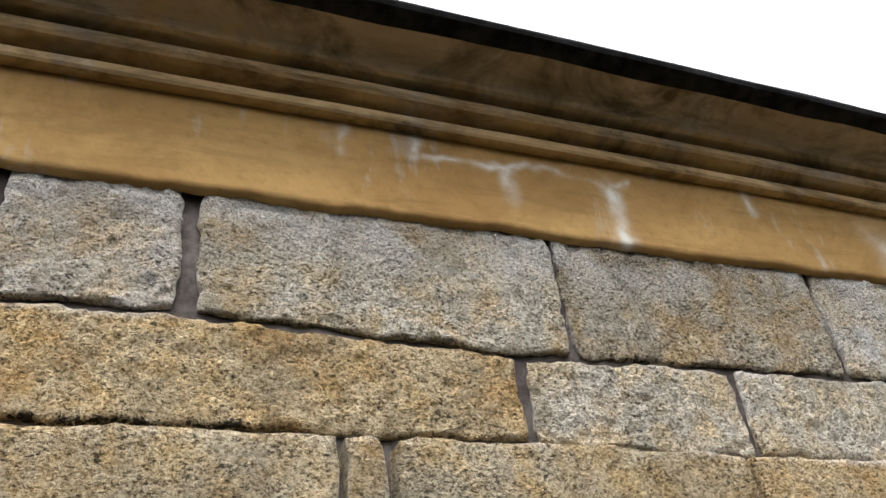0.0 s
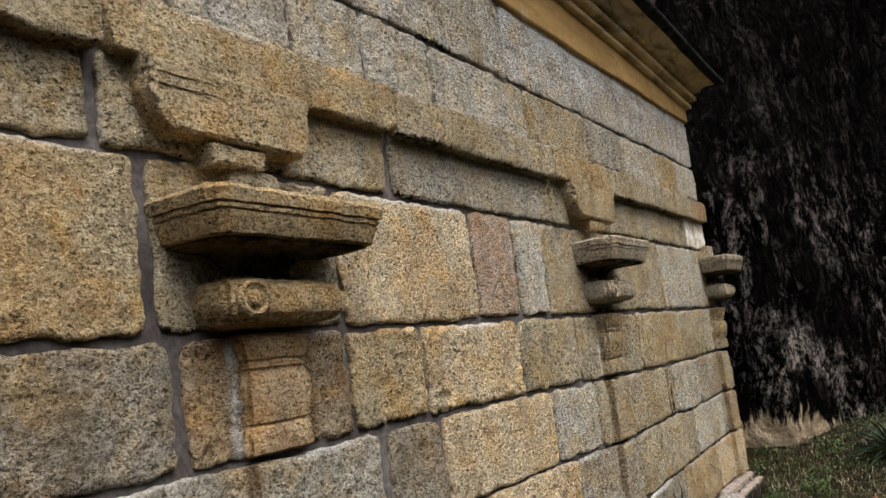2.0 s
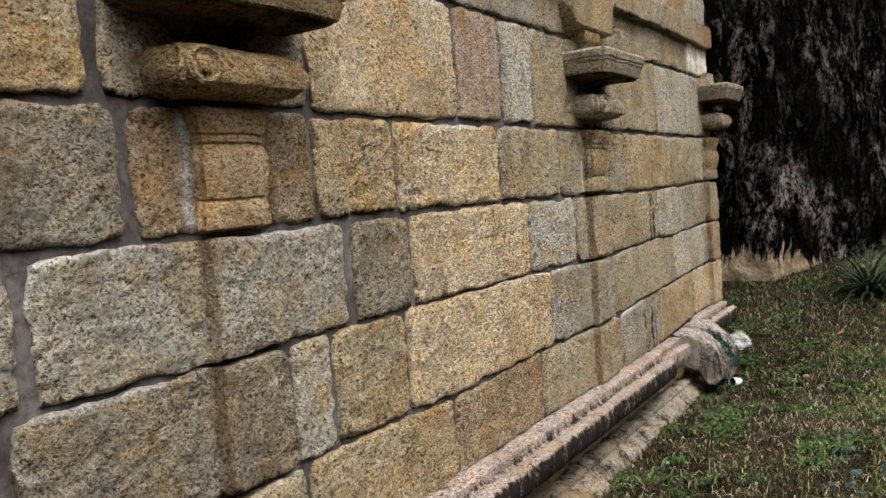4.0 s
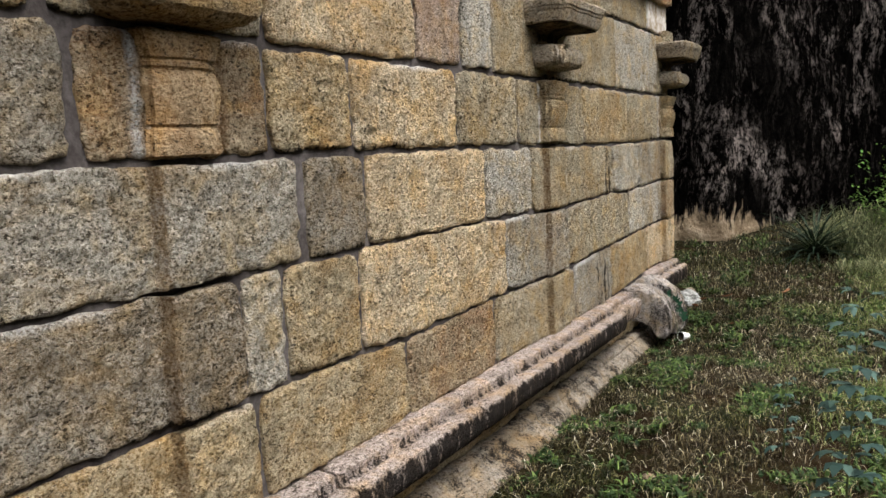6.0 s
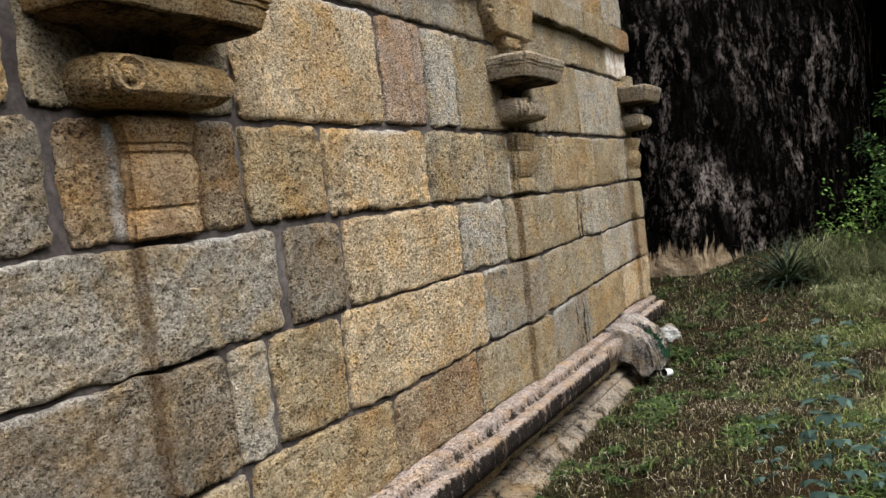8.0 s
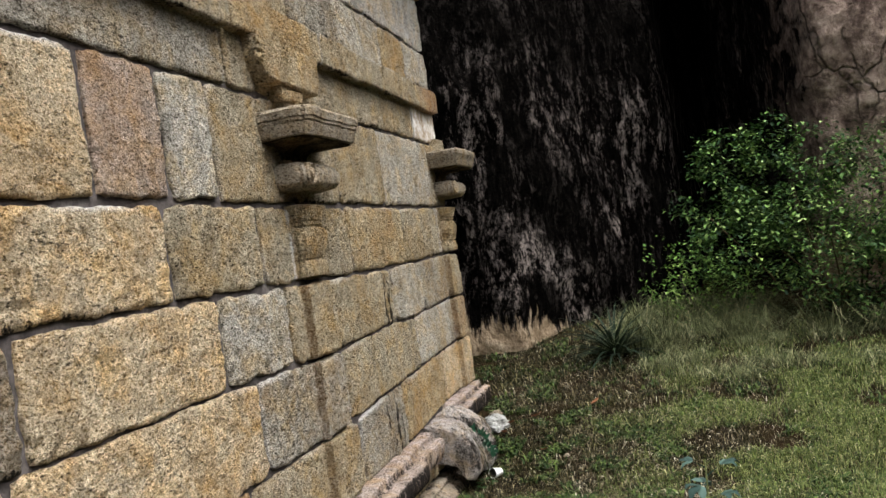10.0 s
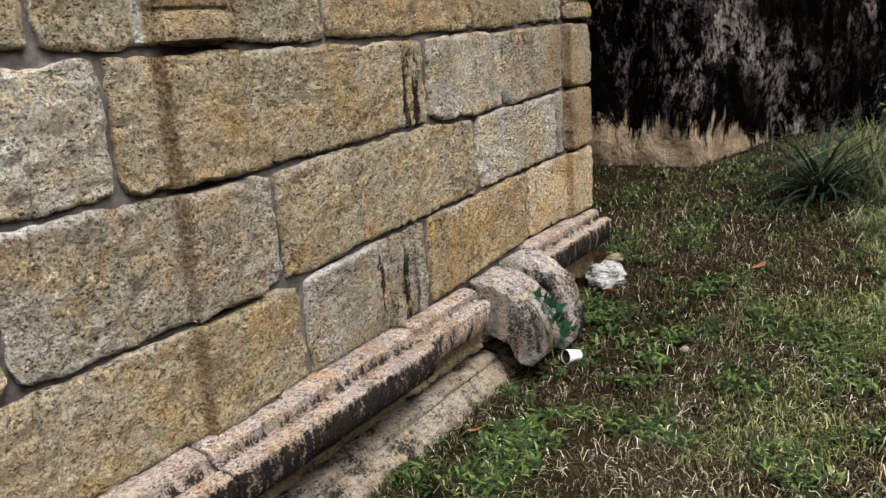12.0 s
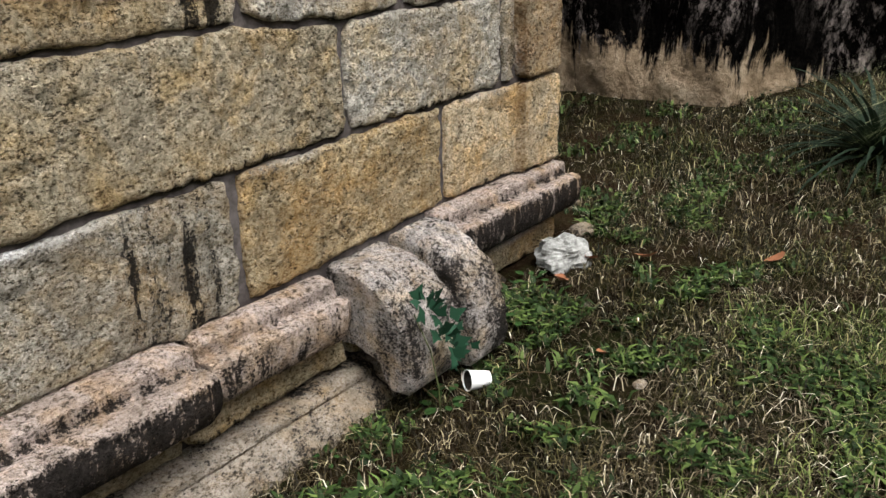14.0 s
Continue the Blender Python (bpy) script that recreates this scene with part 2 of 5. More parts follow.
def rock_material():
    """Boulder: pinkish-brown stone, black water stain over the overhanging face, pale drips and a clean pale foot."""
    n = Nodes("stained_boulder", 0.0)
    geo = n.node("ShaderNodeNewGeometry").outputs["Position"]
    xyz = n.node("ShaderNodeSeparateXYZ", i0=geo)
    p = n.place(shift=False)
    fine, mid, big = n.noise(p, 9.0, 6.0, 0.7), n.noise(p, 2.4, 6.0, 0.65, 0.5), n.noise(p, 0.55, 5.0, 0.6, 0.6)
    runs = n.noise(n.place((2.6, 2.1, 0.8), False), 1.0, 6.0, 0.74, 1.8)
    thin = n.noise(n.place((10.0, 8.0, 3.2), False), 1.0, 6.0, 0.8, 1.2)
    brown = n.ramp(n.math("ADD", n.math("MULTIPLY", fine, 0.5), n.math("MULTIPLY", mid, 0.5)),
                   [(0.38, (0.05, 0.036, 0.03)), (0.47, (0.16, 0.115, 0.095)), (0.56, (0.36, 0.275, 0.225)), (0.66, (0.62, 0.50, 0.42))])
    # black band: stain over the face, shade coloured into the cleft, with ragged edges
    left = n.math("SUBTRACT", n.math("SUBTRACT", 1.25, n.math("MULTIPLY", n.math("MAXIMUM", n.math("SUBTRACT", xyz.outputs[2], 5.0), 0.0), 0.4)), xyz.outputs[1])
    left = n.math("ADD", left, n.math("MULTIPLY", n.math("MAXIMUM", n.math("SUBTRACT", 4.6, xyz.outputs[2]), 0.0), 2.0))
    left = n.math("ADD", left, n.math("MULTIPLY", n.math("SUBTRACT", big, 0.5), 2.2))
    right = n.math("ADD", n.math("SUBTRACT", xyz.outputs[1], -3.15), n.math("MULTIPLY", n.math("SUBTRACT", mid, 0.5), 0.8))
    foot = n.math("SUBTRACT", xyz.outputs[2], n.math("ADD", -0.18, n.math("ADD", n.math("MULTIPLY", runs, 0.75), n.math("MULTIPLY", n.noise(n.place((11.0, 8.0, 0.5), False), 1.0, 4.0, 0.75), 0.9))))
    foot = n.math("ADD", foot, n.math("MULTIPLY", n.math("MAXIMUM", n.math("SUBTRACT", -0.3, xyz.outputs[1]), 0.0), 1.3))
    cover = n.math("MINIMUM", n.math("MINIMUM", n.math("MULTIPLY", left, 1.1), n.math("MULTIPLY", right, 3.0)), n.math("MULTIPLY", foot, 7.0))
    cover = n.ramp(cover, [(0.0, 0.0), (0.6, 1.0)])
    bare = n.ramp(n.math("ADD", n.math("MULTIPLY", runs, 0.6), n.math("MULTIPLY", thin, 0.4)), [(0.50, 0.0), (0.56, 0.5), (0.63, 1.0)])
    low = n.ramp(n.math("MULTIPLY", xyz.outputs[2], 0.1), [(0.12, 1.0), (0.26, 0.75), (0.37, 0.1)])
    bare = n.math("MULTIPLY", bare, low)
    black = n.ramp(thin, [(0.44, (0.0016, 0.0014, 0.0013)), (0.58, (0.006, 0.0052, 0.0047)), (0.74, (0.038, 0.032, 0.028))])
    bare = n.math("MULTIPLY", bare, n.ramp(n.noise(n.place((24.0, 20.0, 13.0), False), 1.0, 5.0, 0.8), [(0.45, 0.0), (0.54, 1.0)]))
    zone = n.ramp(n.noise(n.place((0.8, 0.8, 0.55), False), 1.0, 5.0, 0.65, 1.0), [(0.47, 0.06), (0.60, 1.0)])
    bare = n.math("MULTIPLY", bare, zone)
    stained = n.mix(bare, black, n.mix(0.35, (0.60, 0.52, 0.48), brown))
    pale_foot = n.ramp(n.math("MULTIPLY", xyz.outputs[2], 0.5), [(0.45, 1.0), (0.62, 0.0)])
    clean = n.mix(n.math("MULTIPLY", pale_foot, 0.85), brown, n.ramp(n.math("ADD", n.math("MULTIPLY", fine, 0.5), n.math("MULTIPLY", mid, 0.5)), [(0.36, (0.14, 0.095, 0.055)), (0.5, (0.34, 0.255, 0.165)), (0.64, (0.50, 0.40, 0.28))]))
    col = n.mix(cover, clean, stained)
    # the blocky brown rock past the cleft is split by joints
    crack = n.node("ShaderNodeTexVoronoi", Vector=n.mix(0.22, n.place((1.0, 1.0, 0.75), False), n.node("ShaderNodeTexNoise", Vector=p, Scale=2.2, Detail=4.0).outputs[1]), Scale=2.3)
    crack.feature = "DISTANCE_TO_EDGE"
    beyond = n.ramp(n.math("MULTIPLY", n.math("ADD", xyz.outputs[1], 2.7), -1.0), [(0.0, 0.0), (0.3, 1.0)])
    split = n.math("MULTIPLY", n.ramp(crack.outputs[0], [(0.0, 1.0), (0.03, 0.0)]), n.math("MULTIPLY", beyond, n.ramp(mid, [(0.42, 0.15), (0.55, 1.0)])))
    col = n.mix(n.math("MULTIPLY", split, 0.7), col, (0.02, 0.016, 0.014))
    nor = n.bump(n.math("SUBTRACT", n.math("ADD", fine, n.math("MULTIPLY", mid, 1.5)), n.math("MULTIPLY", split, 0.7)), 0.9, 0.08)
    nor = n.bump(n.noise(n.place((14.0, 11.0, 6.0), False), 1.0, 5.0, 0.7), 0.6, 0.05, nor)
    return n.done(col, 0.85, nor)


def soil_material():
    n = Nodes("grassy_soil", 0.0)
    p = n.place(shift=False)
    a, b, c = n.noise(p, 55.0, 5.0, 0.75), n.noise(p, 7.0, 5.0, 0.65, 0.4), n.noise(p, 0.9, 4.0, 0.6, 0.5)
    col = n.ramp(a, [(0.38, (0.003, 0.0023, 0.0015)), (0.54, (0.011, 0.008, 0.0045)), (0.72, (0.06, 0.045, 0.027))])
    col = n.mix(n.ramp(b, [(0.42, 0.0), (0.6, 0.5)]), col, (0.015, 0.019, 0.006))
    col = n.mix(n.ramp(c, [(0.45, 0.0), (0.62, 0.45)]), col, (0.045, 0.028, 0.016))
    return n.done(col, 0.95, n.bump(n.math("ADD", a, b), 0.8, 0.03))


def leaf_material(name, stops, rough=0.6, shine=0.12, patch=None):
    """Leaves, coloured piece by piece; patch adds a second set of colours in clouds over the ground."""
    n = Nodes(name)
    rnd = n.node("ShaderNodeNewGeometry").outputs["Random Per Island"]
    col = n.ramp(rnd, stops)
    if patch:
        cloud = n.noise(n.place(shift=False), patch[0], 4.0, 0.6, 0.4)
        col = n.mix(n.ramp(cloud, [(0.40, 0.0), (0.55, 0.9)]), col, n.ramp(rnd, patch[1]))
    n.bsdf.inputs["Specular IOR Level"].default_value = shine
    back = n.t.nodes.new("ShaderNodeBsdfTranslucent")
    n.put(back.inputs["Color"], col)
    n.done(col, rough)
    m = n.t.nodes.new("ShaderNodeMixShader")
    m.inputs[0].default_value = 0.08
    n.t.links.new(n.bsdf.outputs[0], m.inputs[1])
    n.t.links.new(back.outputs[0], m.inputs[2])
    n.t.links.new(m.outputs[0], n.out.inputs[0])
    return n.mat


def plain_material(name, a, b, scale=30.0, rough=0.8, bump=0.3):
    n = Nodes(name)
    f = n.noise(n.place(), scale, 4.0, 0.65)
    return n.done(n.ramp(f, [(0.35, a), (0.65, b)]), rough, n.bump(f, bump, 0.004))


M_MORTAR = mortar_material()
M_OCHRE = plaster_material("ochre_plaster", (0.45, 0.285, 0.115), (0.27, 0.145, 0.052), 0.8, 0.45)
M_CORNICE = plaster_material("weathered_cornice_plaster", (0.66, 0.48, 0.26), (0.36, 0.23, 0.105), 0.5, 0.5, 0.7)
M_COPING = plain_material("black_weathered_coping", (0.008, 0.008, 0.008), (0.028, 0.028, 0.03), 14.0, 0.9)
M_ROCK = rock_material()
M_SOIL = soil_material()
M_BLADE = leaf_material("short_green_grass", [(0.0, (0.004, 0.006, 0.0015)), (0.55, (0.0165, 0.0195, 0.005)), (0.88, (0.075, 0.074, 0.02)), (1.0, (0.38, 0.33, 0.17))],
                        patch=(1.7, [(0.0, (0.009, 0.006, 0.003)), (0.58, (0.026, 0.0185, 0.008)), (0.9, (0.11, 0.083, 0.04)), (1.0, (0.48, 0.41, 0.26))]))
M_FRESH = leaf_material("fresh_grass_blades", [(0.0, (0.02, 0.038, 0.008)), (0.5, (0.075, 0.105, 0.026)), (0.9, (0.20, 0.225, 0.07)), (1.0, (0.50, 0.46, 0.26))])
M_LONG = leaf_material("long_pale_grass", [(0.0, (0.02, 0.03, 0.01)), (0.55, (0.075, 0.09, 0.035)), (0.88, (0.22, 0.22, 0.11)), (1.0, (0.52, 0.49, 0.31))])
M_STRAW = leaf_material("dry_straw", [(0.0, (0.016, 0.011, 0.006)), (0.65, (0.07, 0.053, 0.03)), (0.9, (0.33, 0.28, 0.19)), (1.0, (0.76, 0.70, 0.56))], 0.7)
M_WEED = leaf_material("dark_low_weeds", [(0.0, (0.008, 0.018, 0.005)), (0.6, (0.03, 0.056, 0.014)), (1.0, (0.12, 0.17, 0.045))])
M_BUSH = leaf_material("bush_leaves", [(0.0, (0.006, 0.018, 0.008)), (0.5, (0.035, 0.08, 0.022)), (0.86, (0.15, 0.26, 0.065)), (1.0, (0.34, 0.44, 0.17))])
M_YOUNG = leaf_material("young_bush_leaves", [(0.0, (0.05, 0.11, 0.022)), (0.6, (0.13, 0.235, 0.05)), (1.0, (0.30, 0.40, 0.11))])
M_BLUE = leaf_material("blue_green_leaves", [(0.0, (0.013, 0.028, 0.023)), (0.6, (0.028, 0.054, 0.045)), (1.0, (0.065, 0.11, 0.09))])
M_SPIKE = leaf_material("dark_spiky_leaves", [(0.0, (0.006, 0.012, 0.008)), (0.6, (0.015, 0.026, 0.015)), (1.0, (0.045, 0.062, 0.038))])
M_IVY = leaf_material("creeper_leaves", [(0.0, (0.008, 0.032, 0.018)), (1.0, (0.022, 0.065, 0.034))])
M_HERB = leaf_material("herb_leaves", [(0.0, (0.012, 0.032, 0.008)), (0.6, (0.035, 0.08, 0.02)), (1.0, (0.10, 0.17, 0.045))])
M_RED = leaf_material("fallen_red_leaf", [(0.0, (0.17, 0.06, 0.03)), (1.0, (0.30, 0.135, 0.07))])
M_STEM = plain_material("green_stem", (0.05, 0.06, 0.025), (0.11, 0.12, 0.05), 40.0)
M_TWIG = plain_material("brown_twig", (0.05, 0.035, 0.02), (0.12, 0.085, 0.05), 40.0)
M_PAPER = plain_material("white_paper", (0.74, 0.74, 0.72), (0.85, 0.85, 0.84), 20.0, 0.6, 0.1)
M_INSIDE = plain_material("dark_paper_inside", (0.03, 0.027, 0.022), (0.08, 0.07, 0.06), 20.0, 0.6, 0.1)
M_BAG = plain_material("dull_plastic_film", (0.13, 0.13, 0.12), (0.38, 0.38, 0.36), 40.0, 0.4, 0.5)
M_SKY_BLOCK = plain_material("dark_sky_blocker", (0.045, 0.045, 0.038), (0.09, 0.09, 0.075), 3.0, 0.9)
M_LIME = plain_material("flaking_limewash", (0.26, 0.19, 0.12), (0.62, 0.59, 0.55), 16.0, 0.9)


# ---------------------------------------------------------------- mesh helpers
def thing(name, label, category, group="", kind="", at=(0, 0, 0)):
    ob = new(name)
    ob.location = at
    ob.empty_display_size = 0.1
    return tagged(ob, label, category, group, kind)


def mesh_from(name, verts, faces, material, smooth=True, sharp=0):
    me = bpy.data.meshes.new(name)
    me.from_pydata([tuple(v) for v in verts], [], faces)
    me.materials.append(material)
    if smooth:
        me.polygons.foreach_set("use_smooth", [True] * len(me.polygons))
        me.update()
        if sharp:
            me.set_sharp_from_angle(angle=radians(sharp))
    me.update()
    return me


def part(name, me, parent=None, label="", at=(0, 0, 0)):
    ob = new(name, me)
    ob.location = at
    ob.parent = parent
    return tagged(ob, label)


def lump(x, y, z, scale):
    return noise.noise(Vector((x * scale, y * scale, z * scale)))


def edge_steps(a, b, cell, extra=()):
    """Stations along one side of a block, closer together at its edges and round the extra ones."""
    base = [0.0, 0.005, 0.013, 0.026]
    n = max(2, round((b - a - 0.052) / cell))
    mid = [a + 0.026 + (b - a - 0.052) * i / n for i in range(1, n)]
    full = [a + v for v in base] + mid + [b - v for v in reversed(base)]
    for e in extra:
        if a + 0.03 < e < b - 0.03:
            full = [v for v in full if abs(v - e) > 0.012] + [e - 0.005, e + 0.005]
    return sorted(full)


# how far each bed joint climbs or dips along the wall: height of the joint, then (x, climb) stations
BEDS = [
    (0.36, [(0.0, 0.0), (9.3, 0.0)]),
    (0.455, [(7.55, 0.0), (8.48, 0.06), (9.3, 0.06)]),
    (0.788, [(4.4, 0.0), (4.9, -0.018), (5.7, -0.006), (6.9, 0.0), (7.6, 0.028), (8.45, 0.058), (9.25, 0.078)]),
    (1.156, [(4.2, 0.01), (5.9, 0.008), (6.7, -0.012), (7.65, 0.018), (8.03, -0.008), (9.25, 0.03)]),
    (1.513, [(5.7, 0.003), (7.7, -0.022), (9.25, 0.0)]),
    (1.864, [(0.0, 0.0), (9.3, 0.0)]),
    (2.66, [(0.0, 0.0), (9.3, 0.0)]),
    (2.775, [(1.7, 0.03), (2.6, 0.025), (3.4, 0.0)]),
    (3.067, [(1.75, 0.03), (2.63, -0.018), (3.37, -0.004)]),
    (3.48, [(1.74, 0.01), (2.83, -0.025), (3.86, -0.012), (4.6, 0.0)]),
    (3.6, [(0.0, 0.0), (9.3, 0.0)]),
]


def along(stations, x):
    if x <= stations[0][0]:
        return stations[0][1]
    for (a, u), (b, v) in zip(stations, stations[1:]):
        if x <= b:
            return u + (v - u) * (x - a) / (b - a)
    return stations[-1][1]


def climb(x, z):
    if not BEDS[0][0] < z < BEDS[-1][0]:
        return 0.0
    for (za, sa), (zb, sb) in zip(BEDS, BEDS[1:]):
        if z <= zb:
            t = (z - za) / (zb - za)
            return (1 - t) * along(sa, x) + t * along(sb, x)
    return 0.0


def block(name, x0, x1, z0, z1, material, parent, y=0.0, seed=0.0, raised=None, cuts_x=(), cuts_z=(), cell=0.02, rough=1.0, back=0.09,
          soft=0.0045, ragged=0.012, soot_strip=None):
    """One dressed stone: uneven outline, worn edges, tooled face. raised(x, z) gives the carved relief in metres towards the viewer."""
    xs, zs = edge_steps(x0, x1, cell, cuts_x), edge_steps(z0, z1, cell, cuts_z)
    nx, nz = len(xs), len(zs)
    verts, faces, wear_marks = [], [], []
    for zz in zs:
        for xx in xs:
            lime = max(0.0, 1 - (z1 - zz) / (0.24 if z1 > 3.4 else 0.022)) + 0.5 * max(0.0, 1 - min(xx - x0, x1 - xx) / 0.012)
            lime = min(1.0, lime) * max(0.0, min(1.0, (0.4 + 3.2 * lump(xx * 0.8, seed, zz, 4.5) + 1.2 * lump(xx, seed, zz, 13.0)) if z1 > 3.4 else 1.4 * lump(xx * 0.8, seed, zz, 3.3)))
            brown = 0.0
            if 1.5 < z0 < 1.6:
                for c in STRIPS:
                    brown = max(brown, 0.8 * (1 - abs(xx - c + 0.143) / 0.016), 1 - abs(xx - c - 0.148) / 0.022)
                brown = max(0.0, brown) * (0.9 + 0.6 * lump(xx, 2.0, zz, 9.0))
                for c in STRIPS[:2]:
                    lime = max(lime, 1.25 * max(0.0, 1 - abs(xx - c + 0.172 + 0.012 * lump(zz, 1.0, c, 8.0)) / 0.026) * (0.75 + lump(xx, 3.0, zz, 14.0)))
            elif raised:
                for c in STRIPS:
                    brown = max(brown, 1 - abs(xx - (c - 0.133)) / 0.024, 0.6 * (1 - abs(xx - (c + 0.138)) / 0.016))
                brown = max(0.0, brown) * (0.75 + 0.5 * lump(xx, 2.0, zz, 6.0))
            # patchy blackening that grows towards the stone's bottom edge
            blackening = 0.62 * max(0.0, 1 - (zz - z0) / 0.035) * max(0.0, min(1.0, 0.1 + 2.2 * lump(xx, seed, zz, 2.3)))
            if soot_strip:
                inside = min(xx - soot_strip[0], soot_strip[1] - xx) / 0.03
                blackening = max(blackening, max(0.0, min(1.0, inside)) * (0.47 + 0.07 * math.sin((xx - soot_strip[0]) * 70.0) + 0.4 * lump(xx * 3.0, 4.0, zz, 2.0)))
            wear_marks.append((lime, max(0.0, min(1.0, brown)), max(0.0, blackening)))
            dx, dz = min(xx - x0, x1 - xx), min(zz - z0, z1 - zz)
            d = min(dx, dz)
            px, pz = xx, zz
            wear = max(0.0, 1 - d / 0.05)
            jag = wear * ragged
            px += jag * (lump(xx + seed, 3.1, zz, 9.0) + 0.6 * lump(xx + seed, 7.7, zz, 27.0))
            pz += jag * (lump(xx + seed, 12.3, zz, 9.0) + 0.6 * lump(xx + seed, 17.9, zz, 27.0))
            if dx < 0.05 and dz < 0.05:
                k = 0.13 * (0.05 - dx) * (0.05 - dz) / 0.05 * (1.1 + lump(seed, xx, zz, 5.0))
                px += k if xx - x0 < x1 - xx else -k
                pz += k if zz - z0 < z1 - zz else -k
            r = soft * (1.0 + 0.7 * lump(xx, seed, zz, 6.0))
            fall = r - math.sqrt(max(0.0, r * r - (r - min(d, r)) ** 2)) if d < r else 0.0
            face = 0.006 * lump(xx + seed, 0.0, zz, 6.0) + 0.006 * lump(xx, seed, zz, 19.0) + 0.009 * lump(xx + seed, 5.0, zz, 37.0)
            up = raised(xx, zz) if raised else 0.0
            pz += climb(xx, zz)
            verts.append((px, min(y - up + fall + rough * face - 0.003, y + 0.008) if d > 0.006 else y - up + fall + rough * face, pz))
    for j in range(nz - 1):
        for i in range(nx - 1):
            a = j * nx + i
            faces.append((a, a + 1, a + nx + 1, a + nx))
    ring = [i for i in range(nx)] + [j * nx + nx - 1 for j in range(1, nz)] + [(nz - 1) * nx + i for i in range(nx - 2, -1, -1)] + [j * nx for j in range(nz - 2, 0, -1)]
    first = len(verts)
    for v in ring:
        verts.append((verts[v][0], y + back, verts[v][2]))
    for k in range(len(ring)):
        m = (k + 1) % len(ring)
        faces.append((ring[m], ring[k], first + k, first + m))
    me = mesh_from(name, verts, faces, material, True, 50)
    marks = me.color_attributes.new("wear", "FLOAT_COLOR", "POINT")
    wear_marks += [(0.0, 0.0, 0.0)] * len(ring)
    marks.data.foreach_set("color", [v for a, b, c in wear_marks for v in (a, b, c, 1.0)])
    return part(name, me, parent)


def loft(rings, closed=True, caps=True):
    """Verts and faces from rings with the same number of points."""
    verts, faces, n = [v for r in rings for v in r], [], len(rings[0])
    for j in range(len(rings) - 1):
        for i in range(n if closed else n - 1):
            k = (i + 1) % n
            faces.append((j * n + i, j * n + k, (j + 1) * n + k, (j + 1) * n + i))
    if caps:
        faces.append(tuple(range(n - 1, -1, -1)))
        faces.append(tuple(range((len(rings) - 1) * n, len(rings) * n)))
    return verts, faces


def along_x(name, profile, x0, x1, step, material, parent, wobble=0.0, seed=0.0, label="", lichen=None):
    """A moulding: the profile of (y, z) points drawn from x0 to x1, with worn, wavy edges."""
    n = max(2, int((x1 - x0) / step))
    rings = []
    for i in range(n + 1):
        x = x0 + (x1 - x0) * i / n
        end = min(1.0, min(i, n - i) / 2 + 0.0) if wobble else 1.0
        ring = []
        for k, (yy, zz) in enumerate(profile):
            wy = wobble * (lump(x + seed, k * 0.7, 0.0, 5.0) + 0.7 * lump(x + seed, k * 1.3, 4.0, 16.0) + 0.5 * lump(x + seed, k * 2.1, 8.0, 40.0))
            wz = wobble * 0.7 * (lump(x + seed, k * 0.7, 20.0, 5.0) + 0.7 * lump(x + seed, k * 1.7, 24.0, 18.0))
            pull = (1 - end) * 0.02 if wobble else 0.0
            ring.append((x + wobble * 0.8 * lump(k * 0.9, seed, x, 6.0), min(yy + wy + (pull if yy < -0.01 else 0), 0.1), zz + wz - (pull * 0.6 if yy < -0.01 and zz > profile[0][1] - 0.06 else 0)))
        rings.append(ring)
    v, f = loft(rings)
    me = mesh_from(name, v, f, material, True, 32)
    if lichen:
        marks = me.color_attributes.new("wear", "FLOAT_COLOR", "POINT")
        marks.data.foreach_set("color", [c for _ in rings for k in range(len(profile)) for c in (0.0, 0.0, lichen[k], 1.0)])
    return part(name, me, parent, label)


# ---------------------------------------------------------------- ground
def ground_z(x, y):
    rise = 0.145 * max(0.0, min(x, 11.6) - 8.0 - 0.2 * math.sin(0.7 * y))
    near = 1.0 if abs(x) < 30 and abs(y) < 30 else 0.0
    return 0.015 + rise + near * (0.022 * lump(x, y, 0.0, 1.7) + 0.012 * lump(x, y, 5.0, 5.0))


def build_ground():
    far = [-900.0, -300.0, -120.0, -60.0, -30.0, -18.0, -12.0]
    xs = far + [-9 + 0.5 * i for i in range(20)] + [1 + 0.11 * i for i in range(110)] + [13.5, 15, 18, 24, 32, 60, 120, 300, 900]
    ys = far + [-9 + 0.3 * i for i in range(10)] + [-6 + 0.11 * i for i in range(58)] + [0.6, 1.5, 4, 8, 14, 25, 40, 90, 300, 900]
    verts = [(x, y, ground_z(x, y)) for y in ys for x in xs]
    n = len(xs)
    faces = [(j * n + i, j * n + i + 1, (j + 1) * n + i + 1, (j + 1) * n + i) for j in range(len(ys) - 1) for i in range(n - 1)]
    ob = new("ground", mesh_from("ground", verts, faces, M_SOIL))
    tagged(ob, "sloping ground of dark soil and worn grass", "ground", kind="structure")


build_ground()


# ---------------------------------------------------------------- the boulder behind the temple
def smooth01(v):
    v = max(0.0, min(1.0, v))
    return v * v * (3 - 2 * v)


